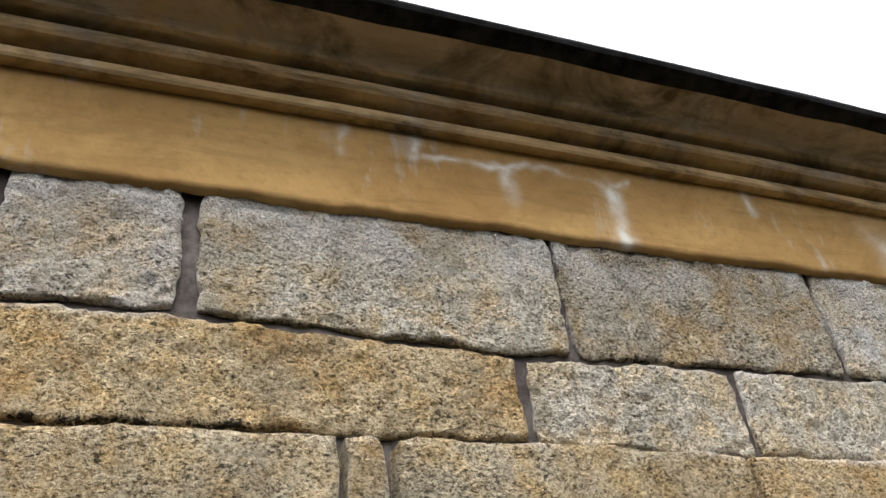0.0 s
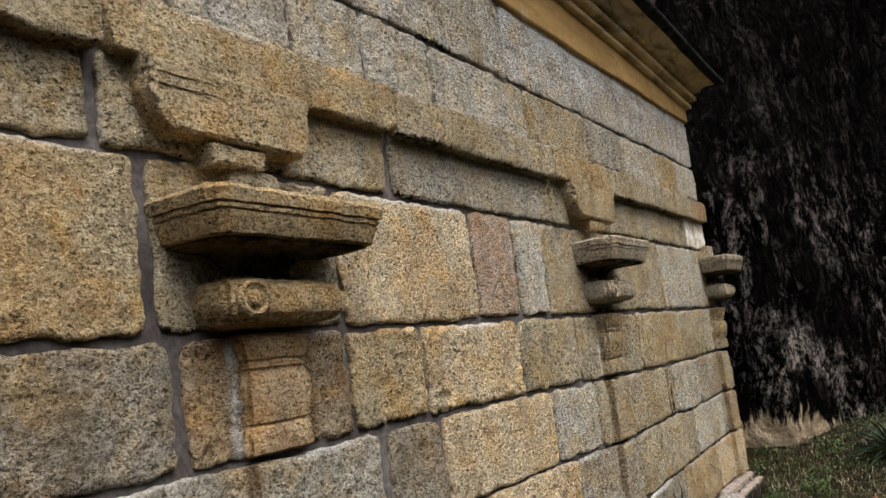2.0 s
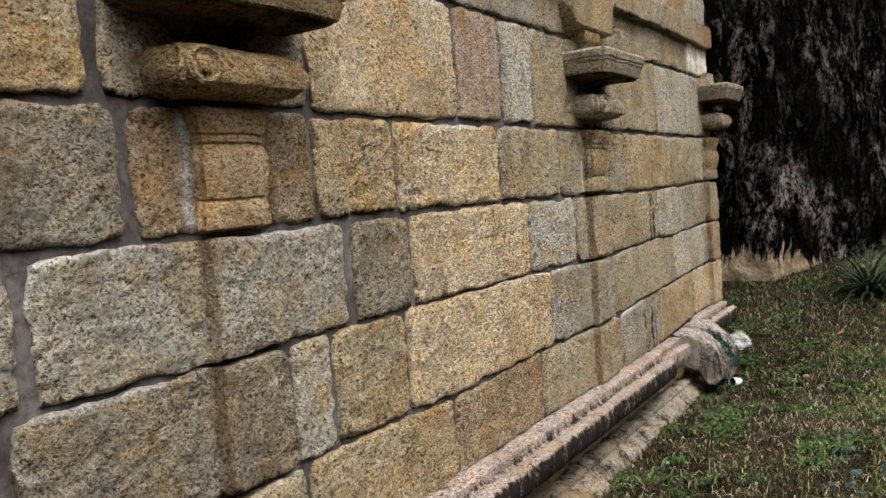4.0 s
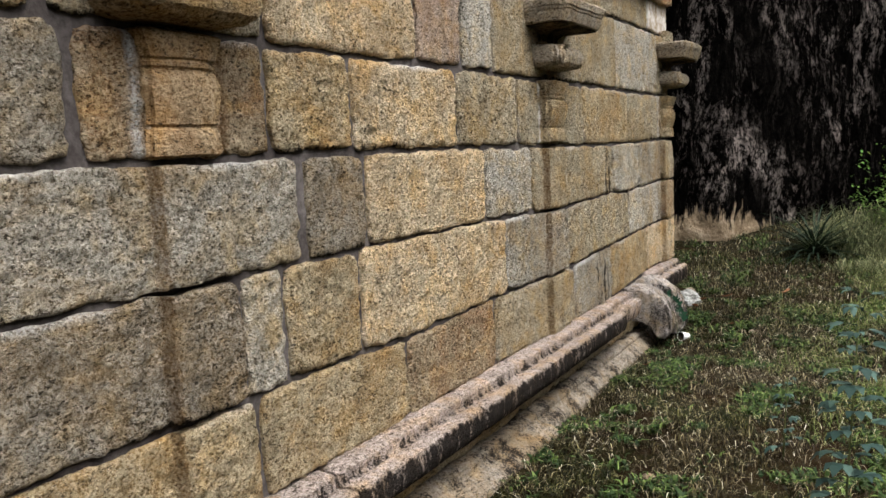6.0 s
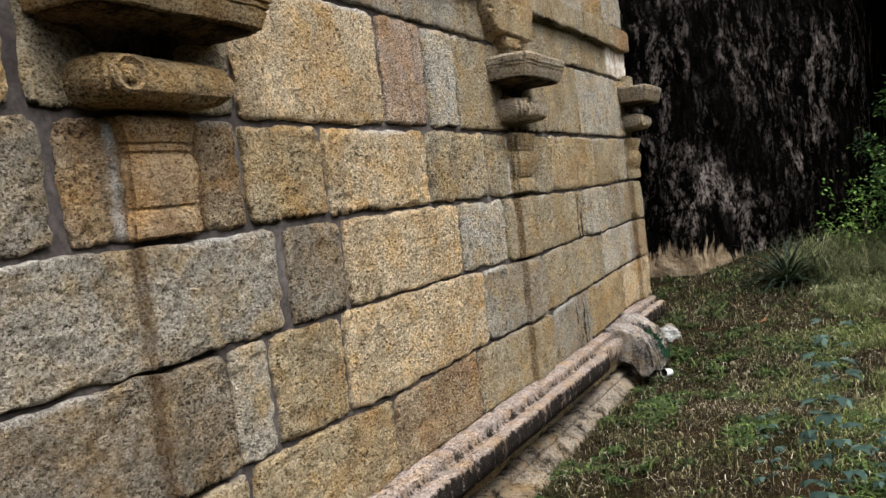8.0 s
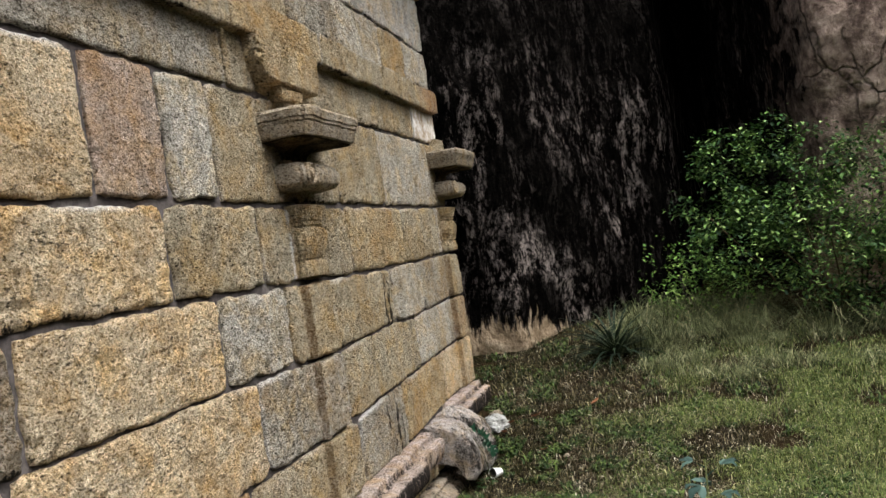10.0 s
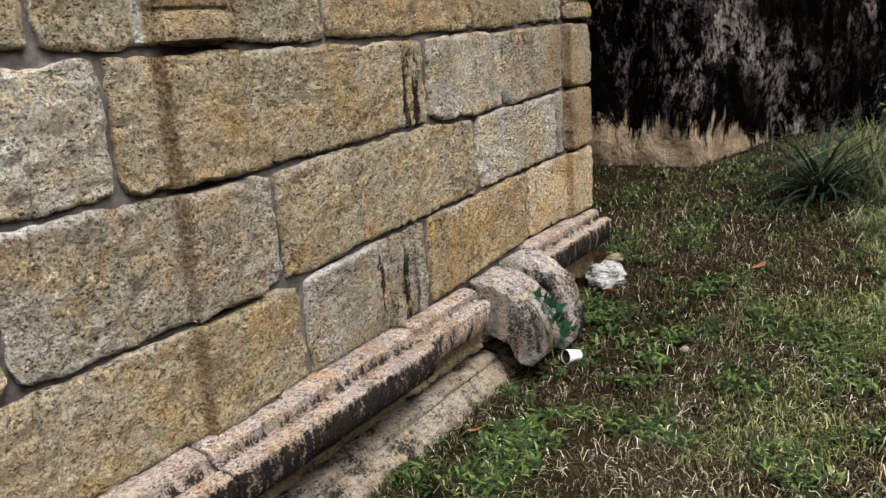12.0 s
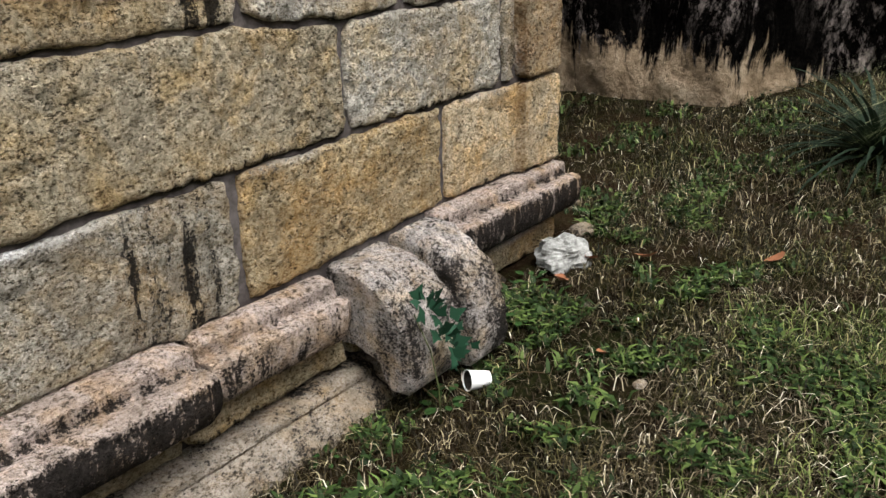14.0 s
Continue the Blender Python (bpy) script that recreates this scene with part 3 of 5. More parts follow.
def cliff_x(y, z):
    """Where the rock's face stands, by place across it and height."""
    x = 11.15 - 0.12 * min(z, 3.0) + 0.02 * max(0.0, z - 3.0) ** 2.6
    x += 1.15 * max(0.0, -0.15 - y) ** 0.9 * (1 - smooth01((-2.0 - y) / 0.6)) if y < -0.15 else 0.0
    hole = math.exp(-((y + 2.45) / 0.5) ** 4) * (1 - smooth01((z - 4.5) / 3.0))
    x += 3.6 * hole + 0.7 * smooth01((-2.6 - y) / 0.5)
    x -= 0.35 * smooth01((-3.6 - y) / 1.2)
    x += 0.09 * max(0.0, y - 3.0) ** 2
    x += 0.05 * max(0.0, -5.0 - y) ** 2
    x += 0.35 * lump(y, z * 0.5, 1.0, 0.55) + 0.16 * lump(y, z * 0.4, 9.0, 1.6) + 0.07 * lump(y, z * 0.45, 3.0, 4.2) + 0.03 * lump(y, z, 3.0, 11.0)
    return x


def build_rock():
    ys = [-14 + 0.5 * i for i in range(18)] + [-5 + 0.06 * i for i in range(118)] + [2.1 + 0.14 * i for i in range(60)]
    vs = [i / 150 for i in range(151)]
    verts = []
    for v in vs:
        for y in ys:
            z = -0.4 + 12.4 * v ** 1.25
            top = 9.3 - 0.03 * (y - 1.5) ** 2 - 0.4 * max(0.0, y - 3.6) ** 1.6
            zz = z if z < 2.0 else 2.0 + (z - 2.0) * max(0.05, top - 2.0) / 10.0
            verts.append((cliff_x(y, zz) + 3.5 * max(0.0, (z - 9.0) / 3.0) ** 3, y + 0.03 * lump(y, zz, 2.0, 5.0), zz))
    n = len(ys)
    faces = [(j * n + i, (j + 1) * n + i, (j + 1) * n + i + 1, j * n + i + 1) for j in range(len(vs) - 1) for i in range(n - 1)]
    # the back closes the mass
    m = len(verts)
    for i, y in enumerate(ys):
        x, _, z = verts[(len(vs) - 1) * n + i]
        verts.append((x + 6.0, y, z - 1.0))
    for i in range(n - 1):
        faces.append(((len(vs) - 1) * n + i, m + i, m + i + 1, (len(vs) - 1) * n + i + 1))
    for i, y in enumerate(ys):
        verts.append((30.0, y, -0.6))
    for i in range(n - 1):
        faces.append((m + i, m + n + i, m + n + i + 1, m + i + 1))
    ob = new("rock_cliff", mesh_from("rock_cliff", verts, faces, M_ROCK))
    tagged(ob, "huge brown boulder streaked black by rainwater, with a dark cleft", "rock", kind="structure")


build_rock()

# ---------------------------------------------------------------- the temple wall
wall = thing("wall_south", "temple wall of rough granite blocks in grey mortar", "wall", kind="structure")
XL, XR = -0.6, 9.225


def box_mesh(name, x0, x1, y0, y1, z0, z1, material):
    v = [(x, y, z) for z in (z0, z1) for y in (y0, y1) for x in (x0, x1)]
    f = [(0, 2, 3, 1), (4, 5, 7, 6), (0, 1, 5, 4), (2, 6, 7, 3), (0, 4, 6, 2), (1, 3, 7, 5)]
    return mesh_from(name, v, f, material, False)


def mortar_bed():
    """The mortar behind the stones, uneven and set a little back."""
    xs = [XL + (XR - 0.03 - XL) * i / 240 for i in range(241)]
    zs = [0.1 + 3.42 * i / 120 for i in range(121)]
    verts = [(x, 0.0165 + 0.004 * lump(x, 0, z, 4.0) + 0.003 * lump(x, 3, z, 22.0), z) for z in zs for x in xs]
    n = len(xs)
    faces = [(j * n + i, j * n + i + 1, (j + 1) * n + i + 1, (j + 1) * n + i) for j in range(len(zs) - 1) for i in range(n - 1)]
    part("mortar", mesh_from("mortar", verts, faces, M_MORTAR), wall, "grey cement mortar in the joints")


mortar_bed()
part("core", box_mesh("core", XL, XR - 0.03, 0.04, 6.0, -0.3, 3.85, M_MORTAR), wall)

P1, P2, P3 = 3.765, 6.55, 9.10
STRIPS = (3.805, 6.55, 9.10)


def shaft(x, z):
    """Shallow pilaster strips that run down through the courses."""
    for c in STRIPS:
        if abs(x - c) < 0.135:
            return 0.03
    return 0.0


def build_vase(x, seed, stone, deep=1.0):
    """The vase below a capital: banded foot, swelling body, pinched neck and flared lip."""
    v = [(0.125, 0.03, 1.524), (0.132, 0.046, 1.53), (0.134, 0.05, 1.552), (0.130, 0.046, 1.59), (0.128, 0.044, 1.598), (0.121, 0.037, 1.602), (0.120, 0.037, 1.607), (0.124, 0.046, 1.613),
         (0.122, 0.05, 1.63), (0.128, 0.058, 1.655), (0.135, 0.064, 1.69), (0.136, 0.065, 1.715), (0.130, 0.06, 1.738), (0.124, 0.052, 1.752), (0.120, 0.045, 1.755), (0.120, 0.045, 1.760), (0.125, 0.054, 1.765),
         (0.126, 0.055, 1.776), (0.121, 0.047, 1.779), (0.121, 0.047, 1.784), (0.128, 0.056, 1.788), (0.134, 0.060, 1.806), (0.146, 0.066, 1.83), (0.152, 0.066, 1.85), (0.150, 0.05, 1.858)]
    rings = [[(px + x, py, pz) for px, py, pz in rect_ring(h, deep * o, z, 10, seed=seed, rough=0.003)] for h, o, z in v]
    me, f = loft(rings, closed=False, caps=True)
    part("vase", mesh_from("vase", me, [tuple(reversed(q)) for q in f], stone, True, 24), wall, "carved vase relief with banded foot and neck")


def grooves(a, b, deep):
    def relief(x, z):
        if a < x < b:
            return -deep * (0.4 + 0.6 * abs(math.sin((x - a) / (b - a) * 2.0 * math.pi)))
        return shaft(x, z)

    return relief


# courses: bottom and top of the stones, then joints with the gap at each, and the stones' kinds in order
COURSES = [
    ("A", 0.455, 0.778, [(XL, 0), (0.9, 0.02), (2.1, 0.02), (2.93, 0.025), (4.02, 0.028), (4.90, 0.024), (5.73, 0.022), (6.86, 0.028), (7.60, 0.03), (8.49, 0.022), (XR + 0.02, 0)],
     "tan grey tan gold gold rust tan grey gold honey"),
    ("B", 0.798, 1.146, [(XL, 0), (0.7, 0.02), (1.9, 0.02), (3.08, 0.045), (3.975, 0.026), (4.175, 0.026), (4.605, 0.026), (5.895, 0.022), (6.79, 0.024), (8.03, 0.024), (8.86, 0.022), (8.95, 0.016), (XR + 0.02, 0)],
     "tan grey grey ash pale gold honey grey tan pale grey rust"),
    ("C", 1.166, 1.502, [(XL, 0), (1.0, 0.02), (2.2, 0.025), (3.15, 0.045), (4.305, 0.05), (4.675, 0.03), (5.69, 0.028), (6.255, 0.018), (7.67, 0.026), (8.30, 0.018), (8.95, 0.014), (XR + 0.02, 0)],
     "tan grey grey grey ash honey pale tan pale grey tan"),
    ("D", 1.524, 1.852, [(XL, 0), (0.8, 0.02), (2.0, 0.025), (3.455, 0.045), (4.155, 0.03), (4.615, 0.028), (5.43, 0.024), (6.10, 0.018), (7.10, 0.018), (8.05, 0.014), (8.48, 0.014), (8.88, 0.012), (8.95, 0.01), (XR + 0.02, 0)],
     "tan tan ash rust gold honey tan tan gold tan tan pale tan"),
    ("E", 1.876, 2.332, [(XL, 0), (1.0, 0.025), (2.05, 0.025), (2.885, 0.04), (3.395, 0.05), (4.165, 0.022), (5.10, 0.032), (5.50, 0.028), (5.83, 0.026), (7.05, 0.012), (7.80, 0.012), (8.90, 0.014), (XR, 0)],
     "tan tan grey gold tan honey rose pale tan tan pale tan"),
    ("F", 2.352, 2.60, [(XL, 0), (0.9, 0.03), (2.135, 0.04), (2.245, 0.05), (3.265, 0.035), (4.53, 0.045), (6.01, 0.022), (6.27, 0.014), (7.98, 0.016), (8.64, 0.014), (XR, 0)],
     "tan tan tan tan tan grey tan tan tan pale"),
    ("G", 2.775, 3.058, [(XL, 0), (1.05, 0.03), (2.655, 0.03), (3.375, 0.026), (4.05, 0.022), (4.46, 0.018), (4.945, 0.018), (5.86, 0.018), (6.715, 0.014), (7.36, 0.012), (8.14, 0.014), (8.66, 0.014), (9.02, 0.012), (XR, 0)],
     "gold gold pale pale pale pale pale tan grey pale gold pale pale"),
    ("H", 3.076, 3.50, [(XL, 0), (0.5, 0.03), (1.31, 0.03), (1.77, 0.05), (2.84, 0.012), (3.86, 0.018), (4.67, 0.016), (5.71, 0.018), (6.60, 0.022), (7.50, 0.018), (7.93, 0.016), (8.70, 0.014), (XR, 0)],
     "grey salt salt pale grey salt pale salt salt salt salt salt"),
]


def build_courses():
    for row, (key, z0, z1, joints, kinds) in enumerate(COURSES):
        for i, kind in enumerate(kinds.split()):
            (a, ga), (b, gb) = joints[i], joints[i + 1]
            seed = 10.0 * row + 1.37 * i
            raised, cuts, cuts_z = None, (), ()
            mid = (a + b) / 2
            if key in "ABC":
                raised = shaft
                cuts = [c + s for c in STRIPS for s in (-0.135, 0.135)]
                if key == "A" and abs(b - 7.60) < 0.01:
                    raised, cuts = grooves(7.40, 7.56, 0.006), (7.40, 7.48, 7.56)
                if key == "C" and abs(b - 7.67) < 0.01:
                    raised, cuts = grooves(7.51, 7.63, 0.006), [7.51, 7.63] + [P2 - 0.135, P2 + 0.135]
            cell, rough = (0.0135 if 1.2 < mid < 9.0 else 0.02), 1.0
            if key in "EF":
                rough = 0.7
            y = 0.004 * lump(seed, 1.0, 2.0, 1.0)
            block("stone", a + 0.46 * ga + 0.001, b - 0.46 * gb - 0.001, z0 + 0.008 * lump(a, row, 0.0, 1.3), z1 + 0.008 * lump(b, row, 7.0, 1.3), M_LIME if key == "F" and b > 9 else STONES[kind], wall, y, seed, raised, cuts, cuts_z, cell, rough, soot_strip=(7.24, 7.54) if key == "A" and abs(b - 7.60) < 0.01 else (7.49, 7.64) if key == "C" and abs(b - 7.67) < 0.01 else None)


# band of long stones that stands proud under the upper courses
def build_band():
    joints = [(XL, 0), (0.8, 0.02), (2.125, 0.02), (2.245, 0.03), (3.28, 0.022), (4.55, 0.016), (6.03, 0.014), (6.95, 0.012), (7.95, 0.012), (8.72, 0.01), (XR + 0.02, 0)]
    kinds = "tan tan tan tan gold tan gold tan tan rust".split()
    for i, kind in enumerate(kinds):
        (a, ga), (b, gb) = joints[i], joints[i + 1]
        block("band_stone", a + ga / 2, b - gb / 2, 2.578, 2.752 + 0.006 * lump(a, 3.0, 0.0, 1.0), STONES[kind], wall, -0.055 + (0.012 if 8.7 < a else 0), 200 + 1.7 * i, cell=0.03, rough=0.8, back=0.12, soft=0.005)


# unseen plain walls added behind the camera to block the low sky
def build_sky_blockers():
    for name, box in (("wall_yard_south", (-9.0, 18.0, -8.3, -8.0)), ("wall_yard_west", (-9.3, -9.0, -8.3, 6.0))):
        ob = new(name, box_mesh(name, *box, -0.3, 5.0, M_SKY_BLOCK))
        tagged(ob, "unseen plain wall added to block low sky light", "wall", kind="structure")


build_sky_blockers()


# ---------------------------------------------------------------- plaster frieze and cornice
def sag(x):
    """The old roof line settles towards the end of the wall."""
    return 0.0046 * max(0.0, x - 2.5) ** 2


CRACK = [(2.48, 3.71), (2.62, 3.727), (2.76, 3.72), (2.86, 3.755), (2.98, 3.742), (3.1, 3.726), (3.17, 3.706), (3.24, 3.745)]
RUNS = [((3.165, 3.71), (3.175, 3.49), 0.03), ((2.24, 3.82), (2.243, 3.69), 0.016), ((2.47, 3.82), (2.465, 3.71), 0.014), ((4.34, 3.70), (4.38, 3.54), 0.06), ((4.55, 3.60), (4.6, 3.52), 0.07),
        ((2.78, 3.71), (2.785, 3.60), 0.022), ((5.2, 3.66), (5.23, 3.52), 0.05), ((3.75, 3.80), (3.76, 3.70), 0.02)]


def lime_at(x, z):
    """How much white lime has washed out over the frieze at a place."""
    best = 0.0
    x += 0.055
    x, z = x + 0.022 * lump(x, 1.0, z, 14.0), z + 0.016 * lump(x, 5.0, z, 22.0)
    lines = [(a, b, 0.013) for a, b in zip(CRACK, CRACK[1:])] + RUNS
    for (ax, az), (bx, bz), w in lines:
        t = max(0.0, min(1.0, ((x - ax) * (bx - ax) + (z - az) * (bz - az)) / ((bx - ax) ** 2 + (bz - az) ** 2)))
        d = math.hypot(x - ax - t * (bx - ax), z - az - t * (bz - az)) / w
        if d < 3:
            best = max(best, math.exp(-d * d) * (0.95 if w < 0.04 else 0.65) * max(0.15, 0.75 + 1.2 * lump(x, 9.0, z, 9.0)))
    return best


def build_cornice():
    top = thing("cornice", "ochre plaster frieze and weathered moulded cornice with a black coping", "cornice", kind="structure")
    # frieze with a wavy lower edge that laps over the stones
    n, m = 1000, 36
    verts = []
    for i in range(n + 1):
        x = XL + (XR + 0.01 - XL) * i / n
        low = 3.468 + 0.012 * lump(x, 1, 0, 1.6) + 0.012 * lump(x, 2, 0, 5.0) + 0.006 * lump(x, 2, 0, 16.0)
        for j in range(m + 1):
            z = low + (3.835 - sag(x) - low) * j / m
            y = -0.028 - 0.004 * lump(x, 0, z, 3.0) - 0.0015 * lump(x, 5, z, 14.0) + (0.022 if j == 0 else 0.006 if j == 1 else 0.0)
            verts.append((x, y, z))
    faces = [(i * (m + 1) + j, (i + 1) * (m + 1) + j, (i + 1) * (m + 1) + j + 1, i * (m + 1) + j + 1) for i in range(n) for j in range(m)]
    me = mesh_from("frieze", verts, faces, M_OCHRE)
    me.color_attributes.new("wear", "FLOAT_COLOR", "POINT").data.foreach_set("color", [c for x, _, z in verts for c in (lime_at(x, z), 0.0, 0.0, 1.0)])
    part("frieze", me, top, "ochre lime plaster with white salt stains")

    def run(name, profile, material, seed, label=""):
        n = 120
        rings = []
        for i in range(n + 1):
            x = XL + (XR - XL) * i / n
            ring = []
            for k, (y, z) in enumerate(profile):
                xx = x + (-y if i == n else 0.0)
                ring.append((xx, y + 0.0025 * lump(x + seed, k * 0.4, 0, 3.0), z - sag(x) + 0.0025 * lump(x + seed, k * 0.4, 9.0, 3.0)))
            rings.append(ring)
        # return along the end wall
        for yy in (1.0, 3.0, 6.0):
            rings.append([(XR - y, yy, z - sag(XR)) for y, z in profile])
        v, f = loft(rings, closed=False, caps=False)
        f = [tuple(reversed(q)) for q in f]
        return part(name, mesh_from(name, v, f, material, False), top, label)

    run("lower_fillet", [(0.0, 3.806), (-0.05, 3.803), (-0.064, 3.806), (-0.07, 3.814), (-0.07, 3.838), (-0.064, 3.845), (-0.03, 3.850), (-0.02, 3.857)], M_CORNICE, 0.0)
    run("middle_roll", [(-0.02, 3.856), (-0.04, 3.866), (-0.08, 3.870), (-0.104, 3.874), (-0.114, 3.886), (-0.114, 3.908), (-0.106, 3.918), (-0.07, 3.922), (-0.05, 3.928)], M_CORNICE, 3.0)
    run("upper_cove", [(-0.05, 3.926), (-0.08, 3.938), (-0.125, 3.942), (-0.142, 3.946), (-0.148, 3.958), (-0.158, 3.976), (-0.178, 3.994), (-0.21, 4.008), (-0.258, 4.02), (-0.285, 4.022)], M_CORNICE, 6.0)
    run("coping", [(-0.25, 4.019), (-0.312, 4.018), (-0.325, 4.024), (-0.33, 4.04), (-0.322, 4.06), (-0.30, 4.066), (0.5, 4.10), (2.0, 4.10)], M_COPING, 9.0, "black weathered cement coping")
    part("roof", box_mesh("roof", XL, XR, 0.0, 6.0, 3.8, 3.87, M_COPING), top)


# ---------------------------------------------------------------- pilaster capitals and brackets
def rect_ring(half, out, z, per=8, bow=0.0, seed=0.0, rough=0.004, inset=0.03):
    """A three-sided ring that stands out from the wall, from its left foot round to its right foot."""
    pts = []
    corners = [(-half, inset), (-half, -out), (half, -out), (half, inset)]
    for s in range(3):
        (ax, ay), (bx, by) = corners[s], corners[s + 1]
        for i in range(per):
            t = i / per
            pts.append([ax + (bx - ax) * t, ay + (by - ay) * t])
    pts.append(list(corners[3]))
    ring = []
    for k, (x, y) in enumerate(pts):
        # round the two outer corners a little
        dx, dy = half - abs(x), y + out
        if dx < 0.03 and dy < 0.03:
            x -= math.copysign(0.010 * (1 - dx / 0.03), x)
            y += 0.010 * (1 - dy / 0.03)
        w = rough * (lump(x + seed, y, z, 14.0) + 0.6 * lump(x + seed, y, z, 37.0))
        ring.append((x + w * (1 if x > 0 else -1), min(inset, y - w), z + 0.7 * w))
    return ring


def stack(name, levels, material, parent, label="", seed=0.0, per=10, rough=0.004):
    rings = [rect_ring(h, o, z, per, seed=seed, rough=rough) for h, o, z in levels]
    v, f = loft(rings, closed=False, caps=True)
    f = [tuple(reversed(q)) for q in f]
    return part(name, mesh_from(name, v, f, material, True, 28), parent, label)


def build_capital(x, seed, label, stone, wide=1.0, lift=0.0):
    cap = thing("pilaster_capital", label, "capital", "pilaster capitals", at=(x, 0, lift))
    cap.scale = (wide, 1.0, 1.0)
    stack("upper_block", [(0.118, 0.05, 2.19), (0.122, 0.055, 2.2), (0.118, 0.052, 2.24), (0.112, 0.05, 2.325), (0.10, 0.03, 2.334)], STONES["tan"], cap, seed=seed)
    ab = [(0.27, 0.16, 2.098), (0.318, 0.205, 2.096), (0.328, 0.215, 2.101), (0.337, 0.224, 2.126), (0.344, 0.231, 2.150), (0.340, 0.227, 2.152), (0.340, 0.227, 2.156), (0.347, 0.233, 2.158), (0.349, 0.235, 2.167),
          (0.345, 0.231, 2.169), (0.345, 0.231, 2.173), (0.353, 0.239, 2.175), (0.36, 0.245, 2.206), (0.352, 0.237, 2.218), (0.2, 0.12, 2.226), (0.1, 0.05, 2.228)]
    stack("abacus", ab, stone, cap, "thick stepped abacus slab", seed + 3, 14, 0.005)
    # the neck also skins the abacus underside, its shade put into the stone colour
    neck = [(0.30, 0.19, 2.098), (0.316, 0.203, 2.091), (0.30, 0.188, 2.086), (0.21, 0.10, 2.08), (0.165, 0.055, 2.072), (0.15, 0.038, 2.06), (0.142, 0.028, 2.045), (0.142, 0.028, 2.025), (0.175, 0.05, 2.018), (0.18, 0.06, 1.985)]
    stack("lotus_neck", neck, M_NECK_SHADE, cap, "flaring underside in deep shade", seed + 5)
    cush = [(0.17, 0.06, 2.002), (0.205, 0.105, 2.0), (0.232, 0.132, 1.985), (0.245, 0.146, 1.958), (0.247, 0.148, 1.93), (0.238, 0.14, 1.905), (0.214, 0.116, 1.884), (0.16, 0.06, 1.874)]
    cushion = stack("cushion", cush, stone, cap, "rounded bolster moulding", seed + 7, 14, 0.005)
    # carved eye of the scroll on the bolster
    rings = []
    for r, out in ((0.052, 0.125), (0.05, 0.152), (0.042, 0.158), (0.034, 0.150), (0.026, 0.150), (0.02, 0.160), (0.008, 0.164)):
        rings.append([(-0.165 + 1.15 * r * math.cos(6.283 * k / 20), -out, 1.942 + r * math.sin(6.283 * k / 20)) for k in range(20)])
    v, f = loft(rings)
    part("scroll_eye", mesh_from("scroll_eye", v, [tuple(reversed(q)) for q in f], stone, True, 40), cushion)
    return cap


def build_bracket(x, seed, label):
    br = thing("corbel_bracket", label, "bracket", "corbel brackets", at=(x - 0.06, 0, 0))
    arm = [(-0.33, 2.585), (-0.325, 2.50), (-0.312, 2.46), (-0.275, 2.405), (-0.255, 2.392), (0.255, 2.388), (0.265, 2.40), (0.285, 2.45), (0.30, 2.585)]
    foot = [(-0.13, 2.389), (-0.118, 2.325), (0.085, 2.325), (0.097, 2.388)]
    arm_part = None
    for name, outline, front in (("arm", arm, 0.084), ("foot_block", foot, 0.07)):
        pts = []
        for (ax, az), (bx, bz) in zip(outline, outline[1:] + outline[:1]):
            k = max(1, int(math.hypot(bx - ax, bz - az) / 0.014))
            pts += [(ax + (bx - ax) * i / k, az + (bz - az) * i / k) for i in range(k)]
        mid_z = sum(z for _, z in outline) / len(outline)
        rings = []
        for depth, shrink in ((-0.03, 0.0), (0.02, 0.0), (0.5 * front, 0.0), (0.75 * front, 0.001), (0.9 * front, 0.003), (front, 0.012)):
            ring = []
            for px, pz in pts:
                w = 0.0045 * (lump(px + seed, depth, pz, 16.0) + lump(px + seed, depth, pz, 40.0))
                line = 0.006 if name == "arm" and depth > 0.05 and (abs(pz - 2.545) < 0.008 or abs(pz - 2.512) < 0.008) else 0.0
                ring.append((px - (shrink + line) * (1 if px > -0.015 else -1) + w, -depth + w, pz - shrink * (1 if pz > mid_z else -1) + w))
            rings.append(ring)
        v, f = loft(rings)
        made = part(name, mesh_from("corbel_" + name, v, f, STONES["gold"], True, 28), br)
        arm_part = made if name == "arm" else arm_part
    # fine tooled lines across the arm's face
    for z in (2.545, 2.512):
        v, f = loft([[(x, -0.078, z - 0.003), (x, -0.0855 - 0.003 * lump(x + seed, z, 0.0, 20.0), z - 0.0015), (x, -0.0855 - 0.003 * lump(x + seed, z, 4.0, 20.0), z + 0.0015), (x, -0.078, z + 0.003)] for x in [-0.30 + 0.02 * i for i in range(29)]])
        part("fillet", mesh_from("corbel_fillet", v, f, STONES["gold"]), arm_part)


